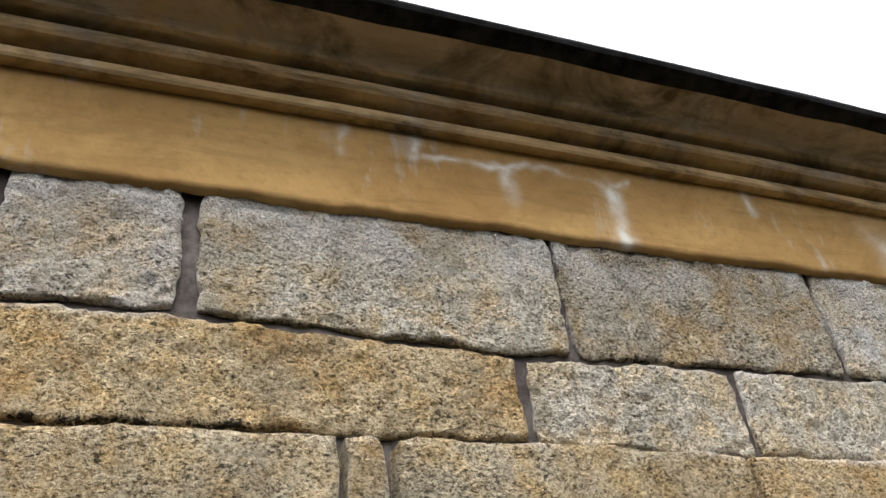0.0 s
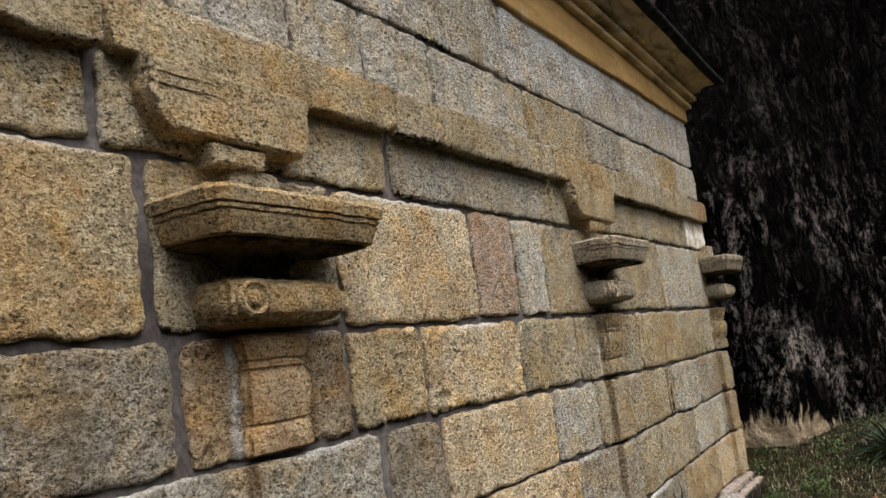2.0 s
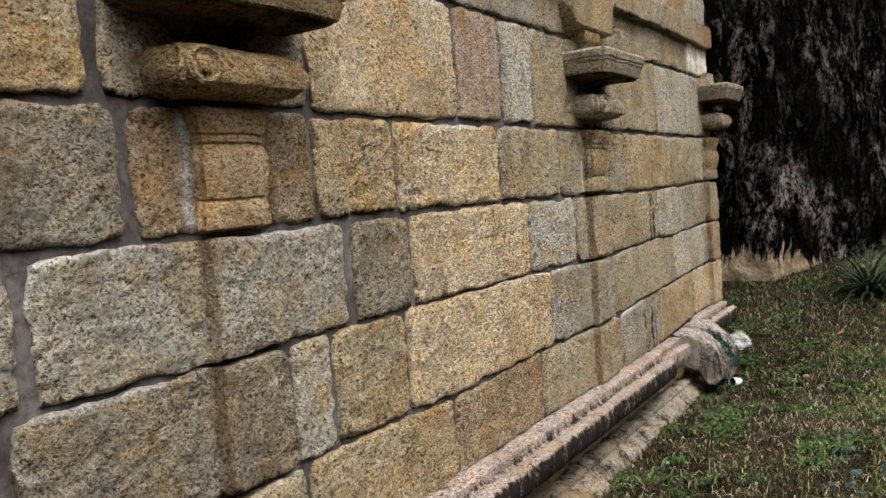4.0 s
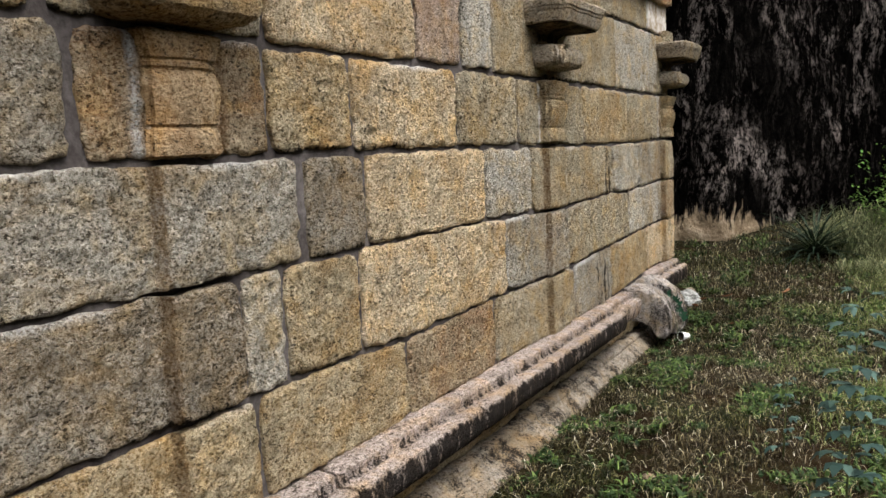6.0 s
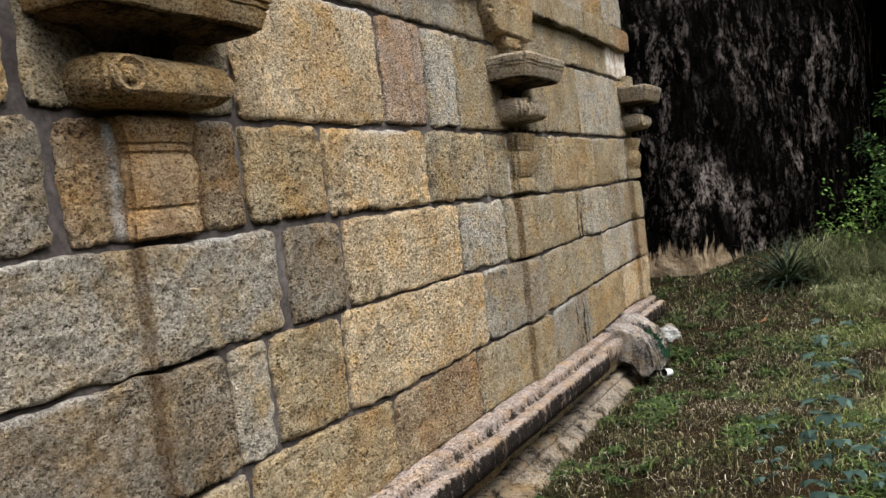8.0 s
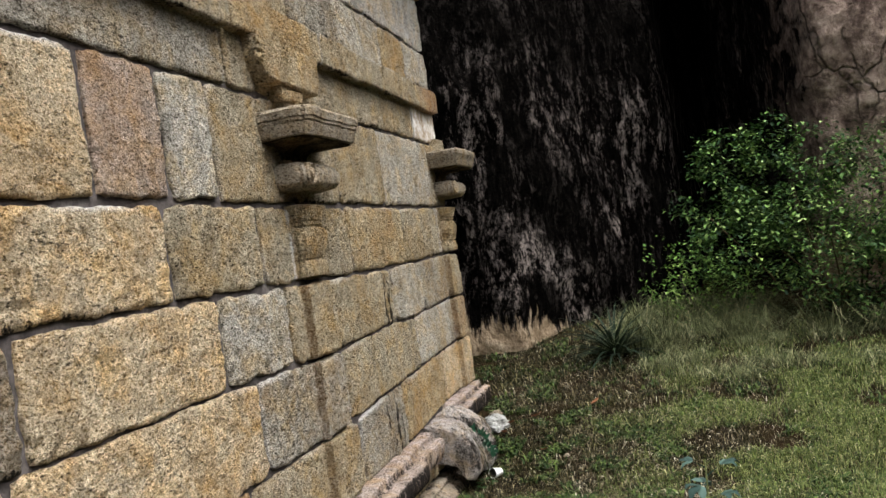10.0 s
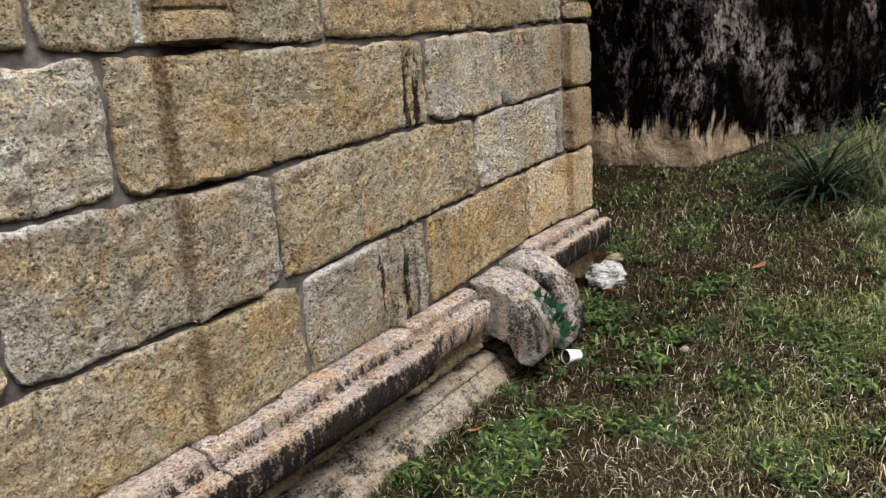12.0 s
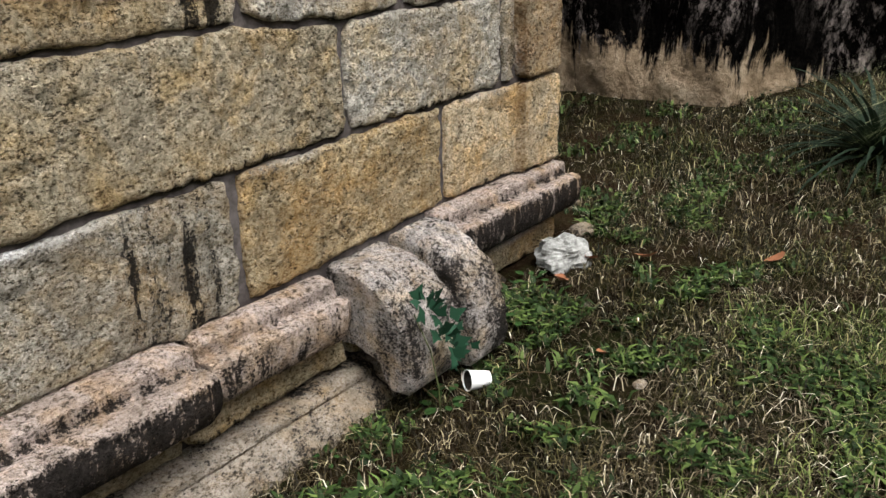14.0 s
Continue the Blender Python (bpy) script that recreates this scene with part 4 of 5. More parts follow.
# ---------------------------------------------------------------- base mouldings at the wall's foot
def build_base():
    plinth = thing("plinth", "weathered moulded plinth of pale granite, half sunk in grass", "plinth", kind="structure")
    prof = [(0.05, 0.452), (-0.02, 0.456), (-0.07, 0.452), (-0.082, 0.444), (-0.085, 0.41), (-0.097, 0.404), (-0.125, 0.412), (-0.158, 0.41), (-0.172, 0.402)]
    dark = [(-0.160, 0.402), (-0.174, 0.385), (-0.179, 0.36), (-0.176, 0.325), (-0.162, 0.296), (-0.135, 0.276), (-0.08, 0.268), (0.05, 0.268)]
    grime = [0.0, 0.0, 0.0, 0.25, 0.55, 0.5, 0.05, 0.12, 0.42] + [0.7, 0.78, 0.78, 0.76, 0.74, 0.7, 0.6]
    cuts = [XL, 1.2, 2.6, 4.3, 5.25, 6.35, 7.375]
    for i, (a, b) in enumerate(zip(cuts, cuts[1:])):
        drop = 0.006 * lump(i, 3.0, 2.0, 1.7)
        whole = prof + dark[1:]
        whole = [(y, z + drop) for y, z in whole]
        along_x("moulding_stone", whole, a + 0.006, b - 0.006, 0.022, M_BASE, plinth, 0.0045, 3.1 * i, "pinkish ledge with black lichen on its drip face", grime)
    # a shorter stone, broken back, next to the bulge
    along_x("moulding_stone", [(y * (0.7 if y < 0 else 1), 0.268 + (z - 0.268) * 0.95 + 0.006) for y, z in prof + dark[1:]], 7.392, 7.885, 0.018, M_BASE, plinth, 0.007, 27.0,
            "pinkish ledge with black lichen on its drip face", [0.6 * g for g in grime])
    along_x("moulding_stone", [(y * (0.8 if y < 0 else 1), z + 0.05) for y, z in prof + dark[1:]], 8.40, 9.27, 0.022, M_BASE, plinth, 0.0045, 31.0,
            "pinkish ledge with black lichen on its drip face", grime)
    x = XL
    k = 0
    for b in (1.4, 2.9, 4.7, 5.9, 7.33, 7.93, 8.4, 9.22):
        block("recessed_stone", x + 0.008, b - 0.008, 0.165, 0.272, STONES["gold" if k % 2 else "tan"], plinth, -0.035, 300 + k, cell=0.035, rough=1.0, back=0.15)
        x, k = b, k + 1
    slab = [(0.05, 0.138), (-0.035, 0.138), (-0.06, 0.135), (-0.076, 0.126), (-0.082, 0.112), (-0.078, 0.100), (-0.088, 0.092), (-0.112, 0.082), (-0.136, 0.064), (-0.150, 0.04), (-0.158, 0.0), (-0.158, -0.2), (0.05, -0.2)]
    for i, (a, b) in enumerate(((XL, 2.0), (2.0, 4.1), (4.1, 6.05), (6.05, 8.02), (8.02, 9.35))):
        out = 1.3 if b < 6.1 else 1.0
        along_x("plinth_slab", [(y * (1 + (out - 1) * min(1.0, max(0.0, 0.11 - z) / 0.06)) if y < 0 else y, z) for y, z in slab], a + 0.004, b - 0.004, 0.03, M_SLAB, plinth, 0.005, 50 + 2.3 * i, "pale worn footing slab")


def build_spout():
    """The rounded stone that bulges from the plinth, with a rim along its far edge."""
    sp = thing("arched_plinth_stone", "bulging rounded plinth stone with raised rim, stained black", "carved stone", at=(0, 0, 0))
    outline = [(0.03, 0.470), (-0.06, 0.474), (-0.12, 0.462), (-0.18, 0.432), (-0.238, 0.384), (-0.28, 0.318), (-0.304, 0.245), (-0.308, 0.18), (-0.296, 0.132), (-0.268, 0.104),
               (-0.232, 0.104), (-0.204, 0.130), (-0.180, 0.168), (-0.145, 0.200), (-0.08, 0.214), (0.03, 0.218)]
    prof = []
    for (ay, az), (by, bz) in zip(outline, outline[1:]):
        k = max(1, int(math.hypot(by - ay, bz - az) / 0.014))
        prof += [(ay + (by - ay) * i / k, az + (bz - az) * i / k) for i in range(k)]
    prof.append(outline[-1])

    def body(name, x0, x1, grow, material, label, rounded):
        steps = 22
        rings = []
        for s in range(steps + 1):
            t = s / steps
            x = x0 + (x1 - x0) * t
            edge = min(t, 1 - t)
            k = 1.0 - rounded * max(0.0, 1 - edge / 0.10) ** 2
            ring = []
            for q, (y, z) in enumerate(prof):
                cy, cz = -0.12, 0.27
                if y > -0.02:
                    yy, zz = y, min(z, cz + (z - cz) * (k + grow))
                else:
                    yy, zz = cy + (y - cy) * (k + grow), cz + (z - cz) * (k + grow)
                w = 0.009 * lump(x, yy, zz, 7.0) + 0.005 * lump(x, yy, zz, 22.0) + 0.0025 * lump(x, yy, zz, 55.0)
                ring.append((x + w, yy - w, zz + w))
            rings.append(ring)
        v, f = loft(rings)
        ob = part(name, mesh_from(name, v, f, material, True, 38), sp, label)
        return ob

    body("bulge", 7.915, 8.175, -0.03, M_BULGE, "rough rounded body", 0.09)
    body("rim", 8.205, 8.385, 0.11, M_BULGE, "raised worn rim", 0.15)


build_courses()
build_band()
build_cornice()
for px, s, wide, lift, text in ((P1, 1.0, 1.0, 0.0, "large golden granite capital with stepped abacus above a pilaster"), (P2 - 0.02, 2.0, 0.9, 0.04, "small-looking grey-brown granite capital with stepped abacus"),
                                (P3 + 0.07, 3.0, 0.86, 0.05, "corner granite capital with stepped abacus at the wall's end")):
    build_capital(px, s, text, M_CARVED if s == 1.0 else M_CARVED_GREY, wide, lift)
for px, s in ((P1 + 0.03, 1.0), (P2, 2.0), (P3 + 0.02, 3.0)):
    build_vase(px, s, M_VASE if s == 1.0 else STONES["gold"], 0.72 if s == 1.0 else 1.05)
for px, s in ((P1, 1.0), (P2 + 0.02, 2.0)):
    build_bracket(px, s, "golden granite corbel bracket under the projecting band")
build_base()
build_spout()


# ---------------------------------------------------------------- grass and weeds
rng = np.random.default_rng(7)


def on_ground(x, y):
    return np.array([ground_z(a, b) for a, b in zip(x, y)])


def blades(name, x, y, z, height, width, lean, heading, material, label, droop=0.5):
    """Many bent blades in one mesh: base, middle and tip, two faces each."""
    n = len(x)
    dx, dy = np.cos(heading), np.sin(heading)
    sx, sy = -dy * width / 2, dx * width / 2
    mid, out = height * (1 - 0.35 * lean), height * lean
    base_l = np.stack([x - sx, y - sy, z - 0.01], 1)
    base_r = np.stack([x + sx, y + sy, z - 0.01], 1)
    mx, my, mz = x + dx * out * 0.4, y + dy * out * 0.4, z + mid * 0.62
    mid_l = np.stack([mx - 0.8 * sx, my - 0.8 * sy, mz], 1)
    mid_r = np.stack([mx + 0.8 * sx, my + 0.8 * sy, mz], 1)
    tip = np.stack([x + dx * out * 1.15, y + dy * out * 1.15, z + np.maximum(mid * (1 - droop * lean), 0.004)], 1)
    verts = np.stack([base_l, base_r, mid_r, mid_l, tip], 1).reshape(-1, 3)
    k = 5 * np.arange(n)
    quads = np.stack([k, k + 1, k + 2, k + 3], 1)
    tris = np.stack([k + 3, k + 2, k + 4], 1)
    me = bpy.data.meshes.new(name)
    me.vertices.add(5 * n)
    me.vertices.foreach_set("co", verts.ravel())
    loops = np.concatenate([quads, tris], 1).ravel()
    me.loops.add(len(loops))
    me.loops.foreach_set("vertex_index", loops.astype(np.int32))
    me.polygons.add(2 * n)
    starts = np.stack([7 * np.arange(n), 7 * np.arange(n) + 4], 1).ravel()
    me.polygons.foreach_set("loop_start", starts.astype(np.int32))
    me.update(calc_edges=True)
    me.validate()
    me.materials.append(material)
    return tagged(new(name, me), label, "grass", kind="stuff")


def lawn_points(n, near=0.6):
    """Places on the lawn, more of them towards the far end of the wall, none under the plinth or in the rock."""
    a = int(n * near)
    x = np.concatenate([rng.normal(7.6, 1.75, a), rng.uniform(-0.5, 12.5, n - a)])
    y = np.concatenate([-0.1 - np.abs(rng.normal(0.0, 1.45, a)), -0.1 - 7.6 * rng.random(n - a) ** 1.3])
    past = x > 9.4
    y[past] = y[past] + 1.6 * rng.random(past.sum()) * (rng.random(past.sum()) < 0.6)
    keep = ~((x < 9.36) & (y > -0.128 + 0.035 * np.sin(5.0 * x) * np.sin(13.0 * x))) & (y < 1.2) & (x < 12.5)
    return x[keep], y[keep]


def patchy(x, y, scale, seed):
    return np.array([noise.noise(Vector((a * scale, b * scale, seed))) for a, b in zip(x, y)])


def build_lawn():
    x, y = lawn_points(120000, 0.75)
    keep = patchy(x, y, 2.7, 21.0) + 0.6 * patchy(x, y, 8.0, 2.0) > -0.16 + 0.25 * rng.random(len(x)) - 0.25 * (x > 9.2)
    keep &= ~((y > -0.75) & (x > 7.2) & (x < 9.3) & (rng.random(len(x)) < 0.45))
    x, y = x[keep], y[keep]
    p = patchy(x, y, 1.6, 3.0)
    tall = 0.028 + 0.05 * rng.random(len(x)) ** 1.8 + 0.02 * np.clip(p, 0, 1) + 0.05 * np.clip((x - 9.0) / 2.0, 0, 1) * rng.random(len(x))
    blades("grass", x, y, on_ground(x, y), tall, rng.uniform(0.0022, 0.0055, len(x)), rng.uniform(0.35, 1.2, len(x)), rng.uniform(0, 6.283, len(x)), M_BLADE, "short patchy green grass")
    x, y = lawn_points(60000, 0.75)
    keep = ~((((y > -0.8) & (x > 7.0) & (x < 9.3)) | (x < 7.3)) & (rng.random(len(x)) < 0.65))
    x, y = x[keep], y[keep]
    blades("dry_grass", x, y, on_ground(x, y) + 0.004, rng.uniform(0.02, 0.075, len(x)), rng.uniform(0.0016, 0.0042, len(x)), rng.uniform(0.75, 1.3, len(x)), rng.uniform(0, 6.283, len(x)), M_STRAW, "dry straw-coloured grass lying on the ground", 0.7)
    x, y = lawn_points(100000, 0.75)
    keep = patchy(x, y, 3.3, 9.0) + 0.5 * patchy(x, y, 9.0, 5.0) > 0.1 + 0.35 * rng.random(len(x)) - 0.10 * ((x > 7.9) & (y > -0.9))
    x, y = x[keep], y[keep]
    blades("ground_weeds", x, y, on_ground(x, y), rng.uniform(0.02, 0.07, len(x)), rng.uniform(0.008, 0.024, len(x)), rng.uniform(0.5, 1.1, len(x)), rng.uniform(0, 6.283, len(x)), M_WEED, "low dark green broad-leaved weeds", 0.35)
    # fresher grass further from the wall
    x, y = rng.normal(8.6, 1.15, 80000), rng.normal(-2.25, 0.75, 80000)
    keep = (y < -0.85) & (x > 5.6) & (patchy(x, y, 2.2, 14.0) > -0.22 + 0.3 * rng.random(80000) + 0.5 * np.clip(y + 1.6, 0.0, 1.0))
    x, y = x[keep], y[keep]
    blades("fresh_grass", x, y, on_ground(x, y), 0.03 + 0.055 * rng.random(len(x)), rng.uniform(0.002, 0.005, len(x)), rng.uniform(0.4, 1.2, len(x)), rng.uniform(0, 6.283, len(x)), M_FRESH, "fresh yellow-green short grass")
    # long arching grass below the rock
    m, tufts = 9000, 60
    cx = np.concatenate([rng.uniform(10.5, 11.3, 34), rng.uniform(9.5, 10.5, 26)])
    cy = np.concatenate([rng.uniform(-2.2, -1.15, 34), rng.uniform(-3.1, -1.3, 26)])
    pick = rng.integers(0, tufts, m)
    x, y = cx[pick] + rng.normal(0, 0.07, m), cy[pick] + rng.normal(0, 0.07, m)
    scale = rng.uniform(0.6, 1.15, tufts)[pick] * np.where(x > 10.4, 1.25, 0.45)
    blades("long_grass", x, y, on_ground(x, y), scale * rng.uniform(0.25, 0.6, m), rng.uniform(0.002, 0.0048, m), rng.uniform(0.7, 1.4, m), rng.normal(-1.2, 1.7, m), M_LONG, "long arching pale grass below the rock", 0.75)


build_lawn()


def leaf_cloud(name, centres, normals_up, sizes, material, parent, label=""):
    """Small pointed leaves, four faces' worth of shape in two triangles each, turned at random."""
    verts, faces = [], []
    for (cx, cy, cz), up, s in zip(centres, normals_up, sizes):
        a, tilt = rng.uniform(0, 6.283), rng.uniform(-0.9, 0.5) * up
        d = Vector((math.cos(a) * math.cos(tilt), math.sin(a) * math.cos(tilt), math.sin(tilt)))
        side = d.cross(Vector((0, 0, 1))).normalized()
        nrm = side.cross(d)
        c, k = Vector((cx, cy, cz)), len(verts)
        verts += [c, c + d * s * 0.45 + side * s * 0.27 + nrm * s * 0.06, c + d * s, c + d * s * 0.45 - side * s * 0.27 + nrm * s * 0.06]
        faces += [(k, k + 1, k + 2), (k, k + 2, k + 3)]
    return part(name, mesh_from(name, verts, faces, material, False), parent, label)


def tube(name, pts, r0, r1, material, parent, sides=6):
    rings = []
    for i, p in enumerate(pts):
        p = Vector(p)
        d = (Vector(pts[min(i + 1, len(pts) - 1)]) - Vector(pts[max(i - 1, 0)])).normalized()
        u = d.cross(Vector((0.3, 0.9, 0.1))).normalized()
        w = d.cross(u)
        r = r0 + (r1 - r0) * i / (len(pts) - 1)
        rings.append([tuple(p + u * r * math.cos(6.283 * k / sides) + w * r * math.sin(6.283 * k / sides)) for k in range(sides)])
    v, f = loft(rings)
    return part(name, mesh_from(name, v, f, material), parent)


def build_bush():
    gx, gy = 10.95, -3.06
    g = ground_z(gx, gy)
    bush = thing("bush", "dense leafy green bush at the foot of the rock", "bush", at=(gx, gy, g))
    lobes = [(0.1, 0.35, 1.1, 0.5), (0.0, -0.35, 1.0, 0.62), (-0.2, 0.85, 0.72, 0.48), (0.0, -1.0, 0.72, 0.55), (-0.25, 0.1, 0.62, 0.55), (-0.3, -0.6, 0.45, 0.5), (0.2, 1.0, 1.15, 0.36), (0.2, 0.85, 1.5, 0.32), (0.15, 0.4, 1.6, 0.34), (0.1, -1.6, 0.62, 0.5), (0.1, 0.0, 1.42, 0.3), (-0.1, 0.65, 1.0, 0.3), (0.0, -0.7, 1.25, 0.28), (-0.5, -0.3, 0.22, 0.42), (-0.45, -1.2, 0.25, 0.42), (-0.7, -0.8, 0.12, 0.3)]
    cs, ups, sz = [], [], []
    for lx, ly, lz, r in lobes:
        for _ in range(int(3900 * r * r / 0.3)):
            v = Vector(rng.normal(0, 1, 3)).normalized()
            q = r * (0.55 + 0.5 * rng.random() ** 0.7) * (1 + 0.35 * lump(v.x + lx, v.y + ly, v.z, 2.6))
            p = (lx + v.x * q, ly + v.y * q, max(0.03, lz + v.z * q * 0.9))
            if lump(p[0], p[1], p[2], 4.2) > -0.08:
                cs.append(p)
                ups.append(1.0)
                sz.append(rng.uniform(0.028, 0.072))
    leaf_cloud("leaves", cs, ups, sz, M_BUSH, bush)
    # shoots that break the outline, with paler leaves along them
    cs, sz = [], []
    for k in range(120):
        bx, by = rng.uniform(-0.5, 0.25), rng.uniform(-2.1, 1.6)
        rise = (0.75 + 0.5 * math.exp(-((by + 0.1) / 0.8) ** 2)) * rng.uniform(0.55, 1.12)
        lx, ly = bx - rng.uniform(0.1, 0.45), by + rng.normal(0, 0.22)
        for q in range(50):
            t = 0.3 + 0.7 * q / 49
            spread = 0.10 * (1.15 - t)
            cs.append((bx + (lx - bx) * t * t + rng.normal(0, spread), by + (ly - by) * t + rng.normal(0, spread), max(0.04, rise * t * (1.18 - 0.18 * t) + rng.normal(0, 0.03))))
            sz.append(rng.uniform(0.022, 0.052))
    leaf_cloud("young_leaves", cs, [1.0] * len(cs), sz, M_YOUNG, bush, "brighter yellow-green young leaves")
    for k in range(11):
        a, b = rng.uniform(-0.3, 0.3), rng.uniform(-1.2, 1.1)
        tube("stem", [(0.3 * a, 0.35 * b, 0.0), (0.6 * a, 0.6 * b, 0.45), (a, b, 0.7 + 0.5 * rng.random())], 0.012, 0.004, M_TWIG, bush, 5)


def build_spiky_plant():
    cx, cy = 10.4, -1.03
    plant = thing("spiky_plant", "dark green spiky rosette plant in the grass", "plant", at=(cx, cy, ground_z(cx, cy)))
    for k in range(90):
        a = 2.399 * k
        up = 0.12 + 1.0 * (k / 90) + rng.uniform(-0.12, 0.12)
        length = rng.uniform(0.40, 0.62)
        d = Vector((math.cos(a), math.sin(a), 0))
        side = Vector((-math.sin(a), math.cos(a), 0))
        verts, faces, steps = [], [], 5
        for i in range(steps + 1):
            t = i / steps
            el = up - 0.35 * t * t
            p = d * (length * t * math.cos(el)) + Vector((0, 0, 0.03 + length * t * math.sin(el)))
            w = 0.0165 * (1 - t ** 1.6) + 0.0006
            verts += [p - side * w, p + Vector((0, 0, -0.4 * w)), p + side * w]
        for i in range(steps):
            for q in (0, 1):
                b = 3 * i + q
                faces.append((b, b + 1, b + 4, b + 3))
        part("leaf", mesh_from("spiky_leaf", verts, faces, M_SPIKE), plant)


def build_weed(x, y, height, n, label):
    plant = thing("weed_plant", label, "plant", "upright weeds", at=(x, y, ground_z(x, y)))
    sway = -0.05 * height
    top = (0.006, sway, height)
    tube("stem", [(0, 0, 0), (0.008, 0.3 * sway, height * 0.35), (0.004, 0.68 * sway, height * 0.7), top], 0.0045, 0.0018, M_STEM, plant, 6)
    for k in range(n):
        t = 0.12 + 0.88 * ((k + 0.5) / n) ** 0.9
        a = 2.399 * k + rng.uniform(-0.3, 0.3)
        reach = (0.135 - 0.065 * t) * rng.uniform(0.75, 1.15) * (1.05 if height > 0.5 else 0.75)
        z = height * t
        d = Vector((math.cos(a), math.sin(a), rng.uniform(-0.25, 0.35)))
        side = Vector((-math.sin(a), math.cos(a), rng.uniform(-0.5, 0.5)))
        verts, faces = [], []
        for f in (-1, 0, 1):
            # each leaf is three lobed leaflets on a short stalk
            ax = (d + side * 0.75 * f).normalized()
            sd = ax.cross(Vector((0, 0, 1))).normalized()
            c = Vector((0.006, sway * t, z)) + d * reach * 0.45
            s = reach * (0.68 if f == 0 else 0.55)
            b = len(verts)
            verts += [c, c + ax * s * 0.35 + sd * s * 0.26, c + ax * s * 0.75 + sd * s * 0.22 - Vector((0, 0, 0.05 * s)), c + ax * s - Vector((0, 0, 0.4 * s)),
                      c + ax * s * 0.75 - sd * s * 0.22 - Vector((0, 0, 0.05 * s)), c + ax * s * 0.35 - sd * s * 0.26, c + ax * s * 0.55 + Vector((0, 0, 0.05 * s))]
            faces += [(b, b + 1, b + 6), (b + 1, b + 2, b + 6), (b + 2, b + 3, b + 6), (b + 3, b + 4, b + 6), (b + 4, b + 5, b + 6), (b + 5, b, b + 6)]
        b = len(verts)
        verts += [Vector((0.006, sway * t, z - 0.012)), Vector((0.006, sway * t, z - 0.008)), Vector((0.006, sway * t, z)) + d * reach * 0.47]
        faces.append((b, b + 1, b + 2))
        part("leaf", mesh_from("weed_leaf", verts, faces, M_BLUE), plant)


build_bush()
build_spiky_plant()
build_weed(4.79, -1.575, 1.03, 46, "tall blue-green weed standing in the lawn")
build_weed(6.05, -1.265, 0.40, 16, "small blue-green weed standing in the lawn")
build_weed(6.1, -1.74, 0.38, 13, "small blue-green weed standing in the lawn")


# ---------------------------------------------------------------- small things by the plinth
def build_cup():
    x, y = 8.175, -0.345
    cup = thing("paper_cup", "white paper cup lying on its side in the grass", "cup", at=(x, y, ground_z(x, y) + 0.034))
    cup.rotation_euler = (radians(8), radians(-82), radians(-38))
    n = 24

    def ring(r, z):
        return [(r * math.cos(6.283 * k / n), r * math.sin(6.283 * k / n), z) for k in range(n)]

    v, f = loft([ring(0.0235, -0.035), ring(0.032, 0.034), ring(0.0335, 0.036), ring(0.0335, 0.039), ring(0.032, 0.039), ring(0.0312, 0.034)], caps=False)
    part("wall", mesh_from("cup_wall", v, f, M_PAPER), cup)
    # the inside is coloured near black, unlike the white wall
    v, f = loft([ring(0.0311, 0.035), ring(0.0225, -0.03), ring(0.0005, -0.03)], caps=False)
    part("inside", mesh_from("cup_inside", v, f, M_INSIDE), cup, "near-black inside of the cup")
    v, f = loft([ring(0.0236, -0.034), ring(0.0005, -0.033)], caps=False)
    part("base", mesh_from("cup_base", v, f, M_PAPER), cup)


def build_bag():
    x, y = 9.0, -0.19
    bag = new("plastic_bag", None)
    verts, faces, n, m = [], [], 26, 18
    for j in range(m + 1):
        for i in range(n):
            a, e = 6.283 * i / n, -0.3 + 1.85 * j / m
            v = Vector((math.cos(a) * math.cos(e), math.sin(a) * math.cos(e), math.sin(e)))
            r = 1 + 0.5 * lump(v.x + 3, v.y, v.z, 1.7) + 0.2 * abs(lump(v.x, v.y + 4, v.z, 4.0)) + 0.1 * lump(v.x, v.y, v.z, 9.0)
            verts.append((v.x * 0.105 * r, v.y * 0.09 * r, v.z * 0.07 * r))
    for j in range(m):
        for i in range(n):
            k = (i + 1) % n
            faces.append((j * n + i, j * n + k, (j + 1) * n + k, (j + 1) * n + i))
    bpy.data.objects.remove(bag)
    ob = new("plastic_bag", mesh_from("plastic_bag", verts, faces, M_BAG, False))
    ob.location = (x, y, ground_z(x, y) + 0.03)
    tagged(ob, "crumpled greyish-white plastic bag in the grass", "litter")


def build_fallen_leaf(x, y, size, turn):
    verts, faces, n = [], [], 7
    for i in range(n + 1):
        t = i / n
        w = size * 0.34 * math.sin(math.pi * min(1, t * 0.95 + 0.05)) ** 0.8
        lift = 0.18 * size * (2 * t - 1) ** 2
        verts += [(size * (t - 0.5), -w, lift + 0.25 * w), (size * (t - 0.5), 0, lift), (size * (t - 0.5), w, lift + 0.3 * w)]
    for i in range(n):
        for q in (0, 1):
            b = 3 * i + q
            faces.append((b, b + 1, b + 4, b + 3))
    ob = new("fallen_leaf", mesh_from("fallen_leaf", verts, faces, M_RED))
    ob.location, ob.rotation_euler = (x, y, ground_z(x, y) + 0.03), (0.25, 0.2, turn)
    tagged(ob, "curled reddish-brown dry leaf on the grass", "leaf", "fallen leaves")


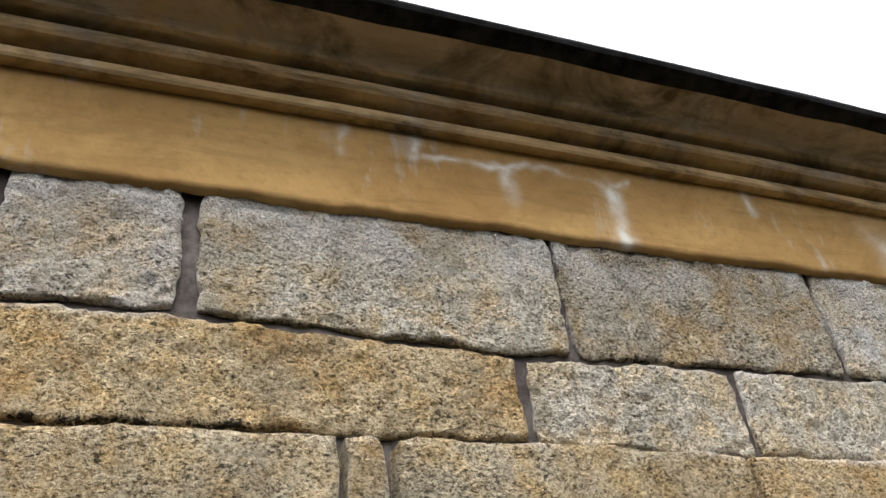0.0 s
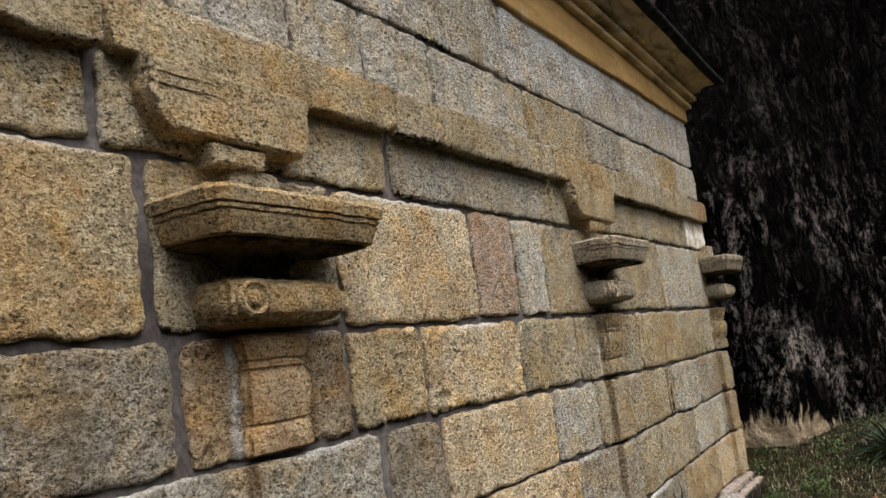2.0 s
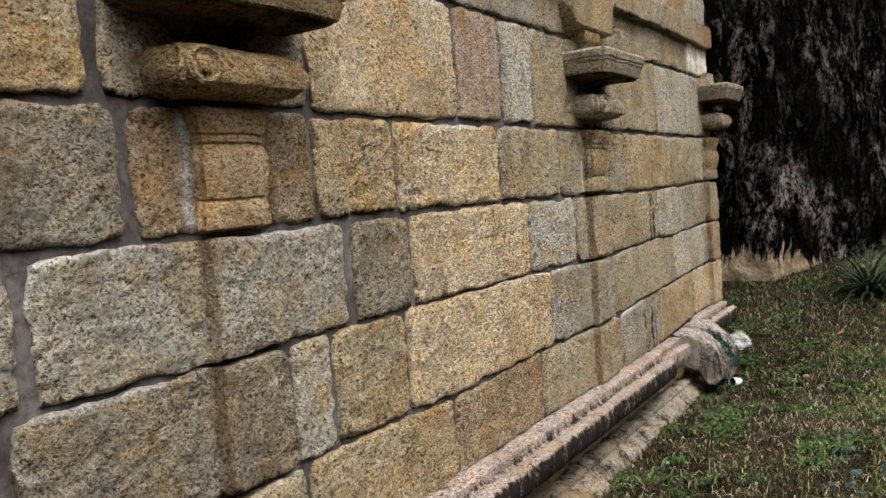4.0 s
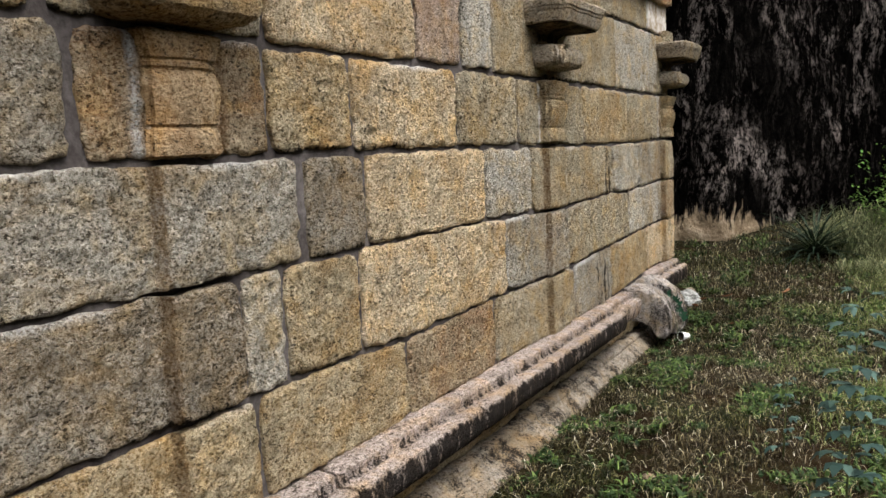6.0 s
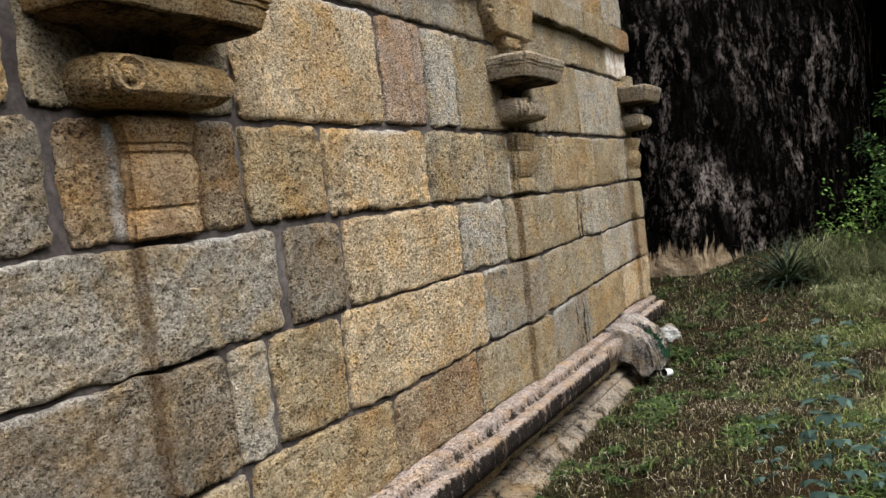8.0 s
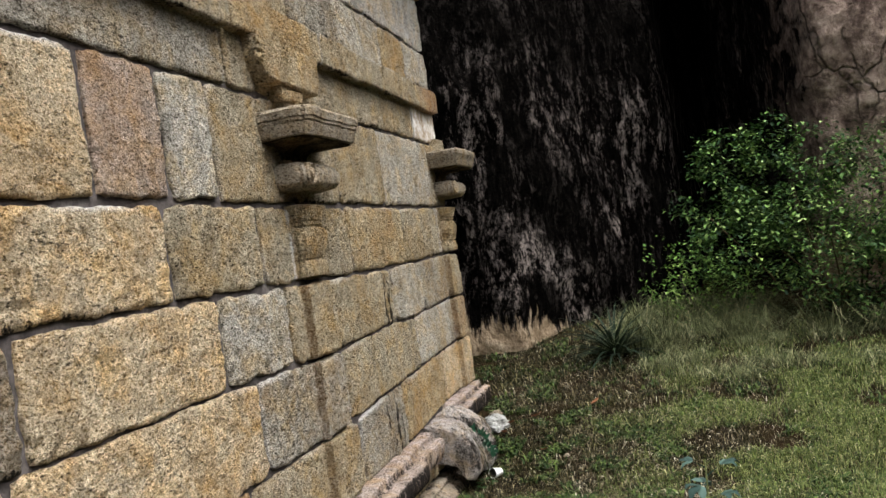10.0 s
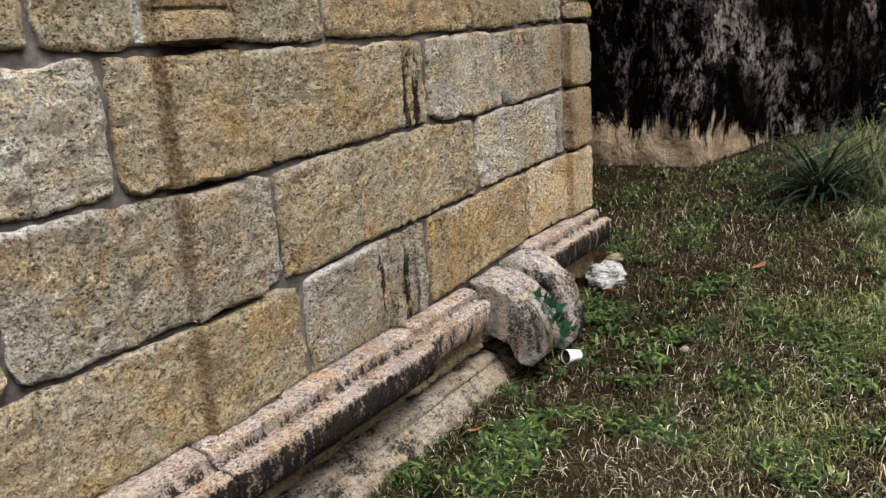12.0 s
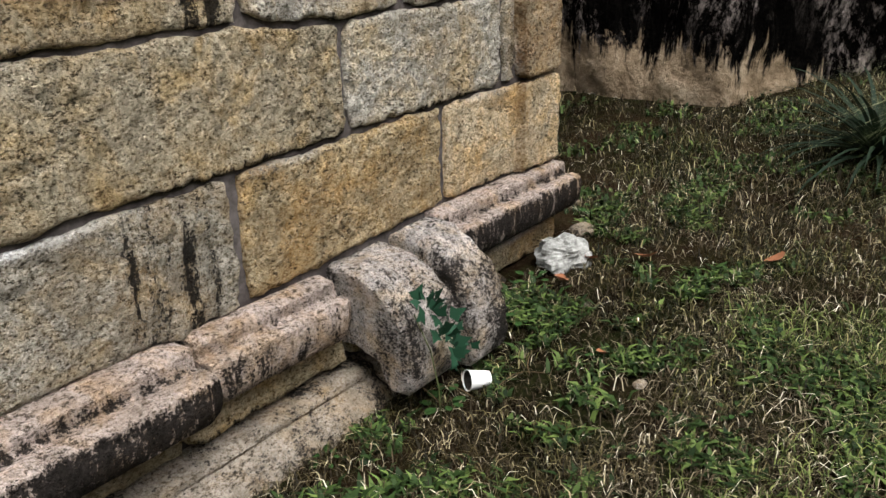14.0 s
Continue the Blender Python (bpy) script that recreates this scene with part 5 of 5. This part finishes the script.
def build_pebble(x, y, size, seed):
    bm = bmesh.new()
    bmesh.ops.create_icosphere(bm, subdivisions=3, radius=size)
    for v in bm.verts:
        v.co *= 1 + 0.3 * lump(v.co.x + seed, v.co.y, v.co.z, 0.8 / size)
        v.co.z *= 0.6
    me = bpy.data.meshes.new("stone")
    bm.to_mesh(me)
    bm.free()
    me.materials.append(M_SLAB)
    ob = new("loose_stone", me)
    ob.location = (x, y, ground_z(x, y) + 0.2 * size)
    tagged(ob, "pale loose stone lying in the grass", "stone", "loose stones")


def build_creeper():
    ivy = thing("creeper", "dark green creeper clinging to the rounded plinth stone", "plant", at=(7.965, -0.325, 0.05))
    pts = [(0.0, -0.03, -0.02), (0.0, -0.025, 0.1), (-0.015, -0.01, 0.22), (-0.02, 0.04, 0.32)]
    tube("stem", pts, 0.003, 0.0015, M_STEM, ivy, 5)
    for k in range(34):
        t = rng.random()
        base = Vector((0.0 + 0.09 * (1 - t) + rng.uniform(-0.04, 0.05), -0.045 + 0.075 * t + rng.uniform(-0.015, 0.01), 0.16 + 0.23 * t))
        s = rng.uniform(0.038, 0.07)
        d = Vector((rng.uniform(-1, 0.6), rng.uniform(-0.5, -0.1), rng.uniform(-0.3, 0.8))).normalized()
        side = d.cross(Vector((0.5, 0.9, -0.2))).normalized()
        verts = [base, base + d * s * 0.3 + side * s * 0.5, base + d * s * 0.5 + side * s * 0.22, base + d * s, base + d * s * 0.5 - side * s * 0.22, base + d * s * 0.3 - side * s * 0.5]
        part("leaf", mesh_from("creeper_leaf", verts, [(0, 1, 2), (0, 2, 3), (0, 3, 4), (0, 4, 5)], M_IVY, False), ivy)


def build_seedling(x, y, n, reach):
    """A low rosette of oval leaves on short stalks."""
    plant = thing("weed_seedling", "low leafy green weed in the thin grass", "plant", "low weeds", at=(x, y, ground_z(x, y)))
    for k in range(n):
        a = 2.399 * k + rng.uniform(-0.4, 0.4)
        rise = rng.uniform(0.25, 1.0)
        d = Vector((math.cos(a), math.sin(a), rise)).normalized()
        side = Vector((-math.sin(a), math.cos(a), 0.0))
        root, s = d * reach * rng.uniform(0.35, 0.9), reach * rng.uniform(0.45, 0.75)
        ax = Vector((d.x, d.y, d.z * 0.25)).normalized()
        verts = [Vector((0, 0, 0)), root * 0.98 + side * 0.0012, root]
        faces = [(0, 1, 2)]
        ring = [root + ax * s * t + side * s * w - Vector((0, 0, 0.12 * s * t * t)) for t, w in ((0.0, 0.0), (0.22, 0.24), (0.5, 0.33), (0.8, 0.22), (1.0, 0.0), (0.8, -0.22), (0.5, -0.33), (0.22, -0.24))]
        b = len(verts)
        verts += ring + [root + ax * s * 0.5 - Vector((0, 0, 0.10 * s))]
        faces += [(b + i, b + (i + 1) % 8, b + 8) for i in range(8)]
        part("leaf", mesh_from("seedling_leaf", verts, faces, M_HERB, False), plant)


def build_twig(x, y, length, turn, lift):
    v = [(length * t, 0.01 * math.sin(5 * t + turn), 0.012 + lift * t + 0.02 * math.sin(3.1 * t)) for t in (0, 0.2, 0.4, 0.6, 0.8, 1.0)]
    ob = tube("dry_stem", v, 0.0022, 0.0009, M_TWIG, None, 5)
    ob.location, ob.rotation_euler = (x, y, ground_z(x, y)), (0, 0, turn)
    tagged(ob, "thin brown dry stem lying on the grass", "twig", "dry stems")


build_cup()
build_bag()
for hx, hy, hn, hr in ((8.05, -0.30, 12, 0.07), (8.56, -0.275, 11, 0.065), (8.80, -0.165, 10, 0.06), (8.47, -0.62, 7, 0.045), (8.85, -0.99, 9, 0.05), (7.66, -0.185, 9, 0.05), (8.37, -1.066, 10, 0.055),
                       (8.62, -0.40, 8, 0.05), (5.96, -0.22, 9, 0.05), (6.30, -0.19, 8, 0.045), (7.35, -0.21, 7, 0.04), (9.42, -0.12, 12, 0.07), (8.10, -0.88, 8, 0.05)):
    build_seedling(hx, hy, hn, hr)
for tx, ty, tl, tt, lz in ((8.19, -0.40, 0.17, -0.5, 0.01), (8.12, -0.36, 0.14, 2.6, 0.06), (8.30, -0.46, 0.12, 0.6, 0.02), (8.05, -0.30, 0.15, 2.2, 0.09)):
    build_twig(tx, ty, tl, tt, lz)
for lx, ly, ls, lt in ((8.81, -0.285, 0.062, 0.4), (9.12, -0.48, 0.065, 1.7), (9.27, -0.91, 0.07, 2.6), (8.46, -0.62, 0.04, 0.9), (7.42, -0.27, 0.05, 2.0), (9.02, -0.30, 0.05, 1.1)):
    build_fallen_leaf(lx, ly, 1.35 * ls, lt)
for sx, sy, ss in ((8.40, -0.775, 0.022), (5.66, -0.75, 0.035), (8.75, -0.42, 0.02), (9.25, -0.15, 0.06), (9.5, 0.05, 0.05)):
    build_pebble(sx, sy, ss, sx)
build_creeper()
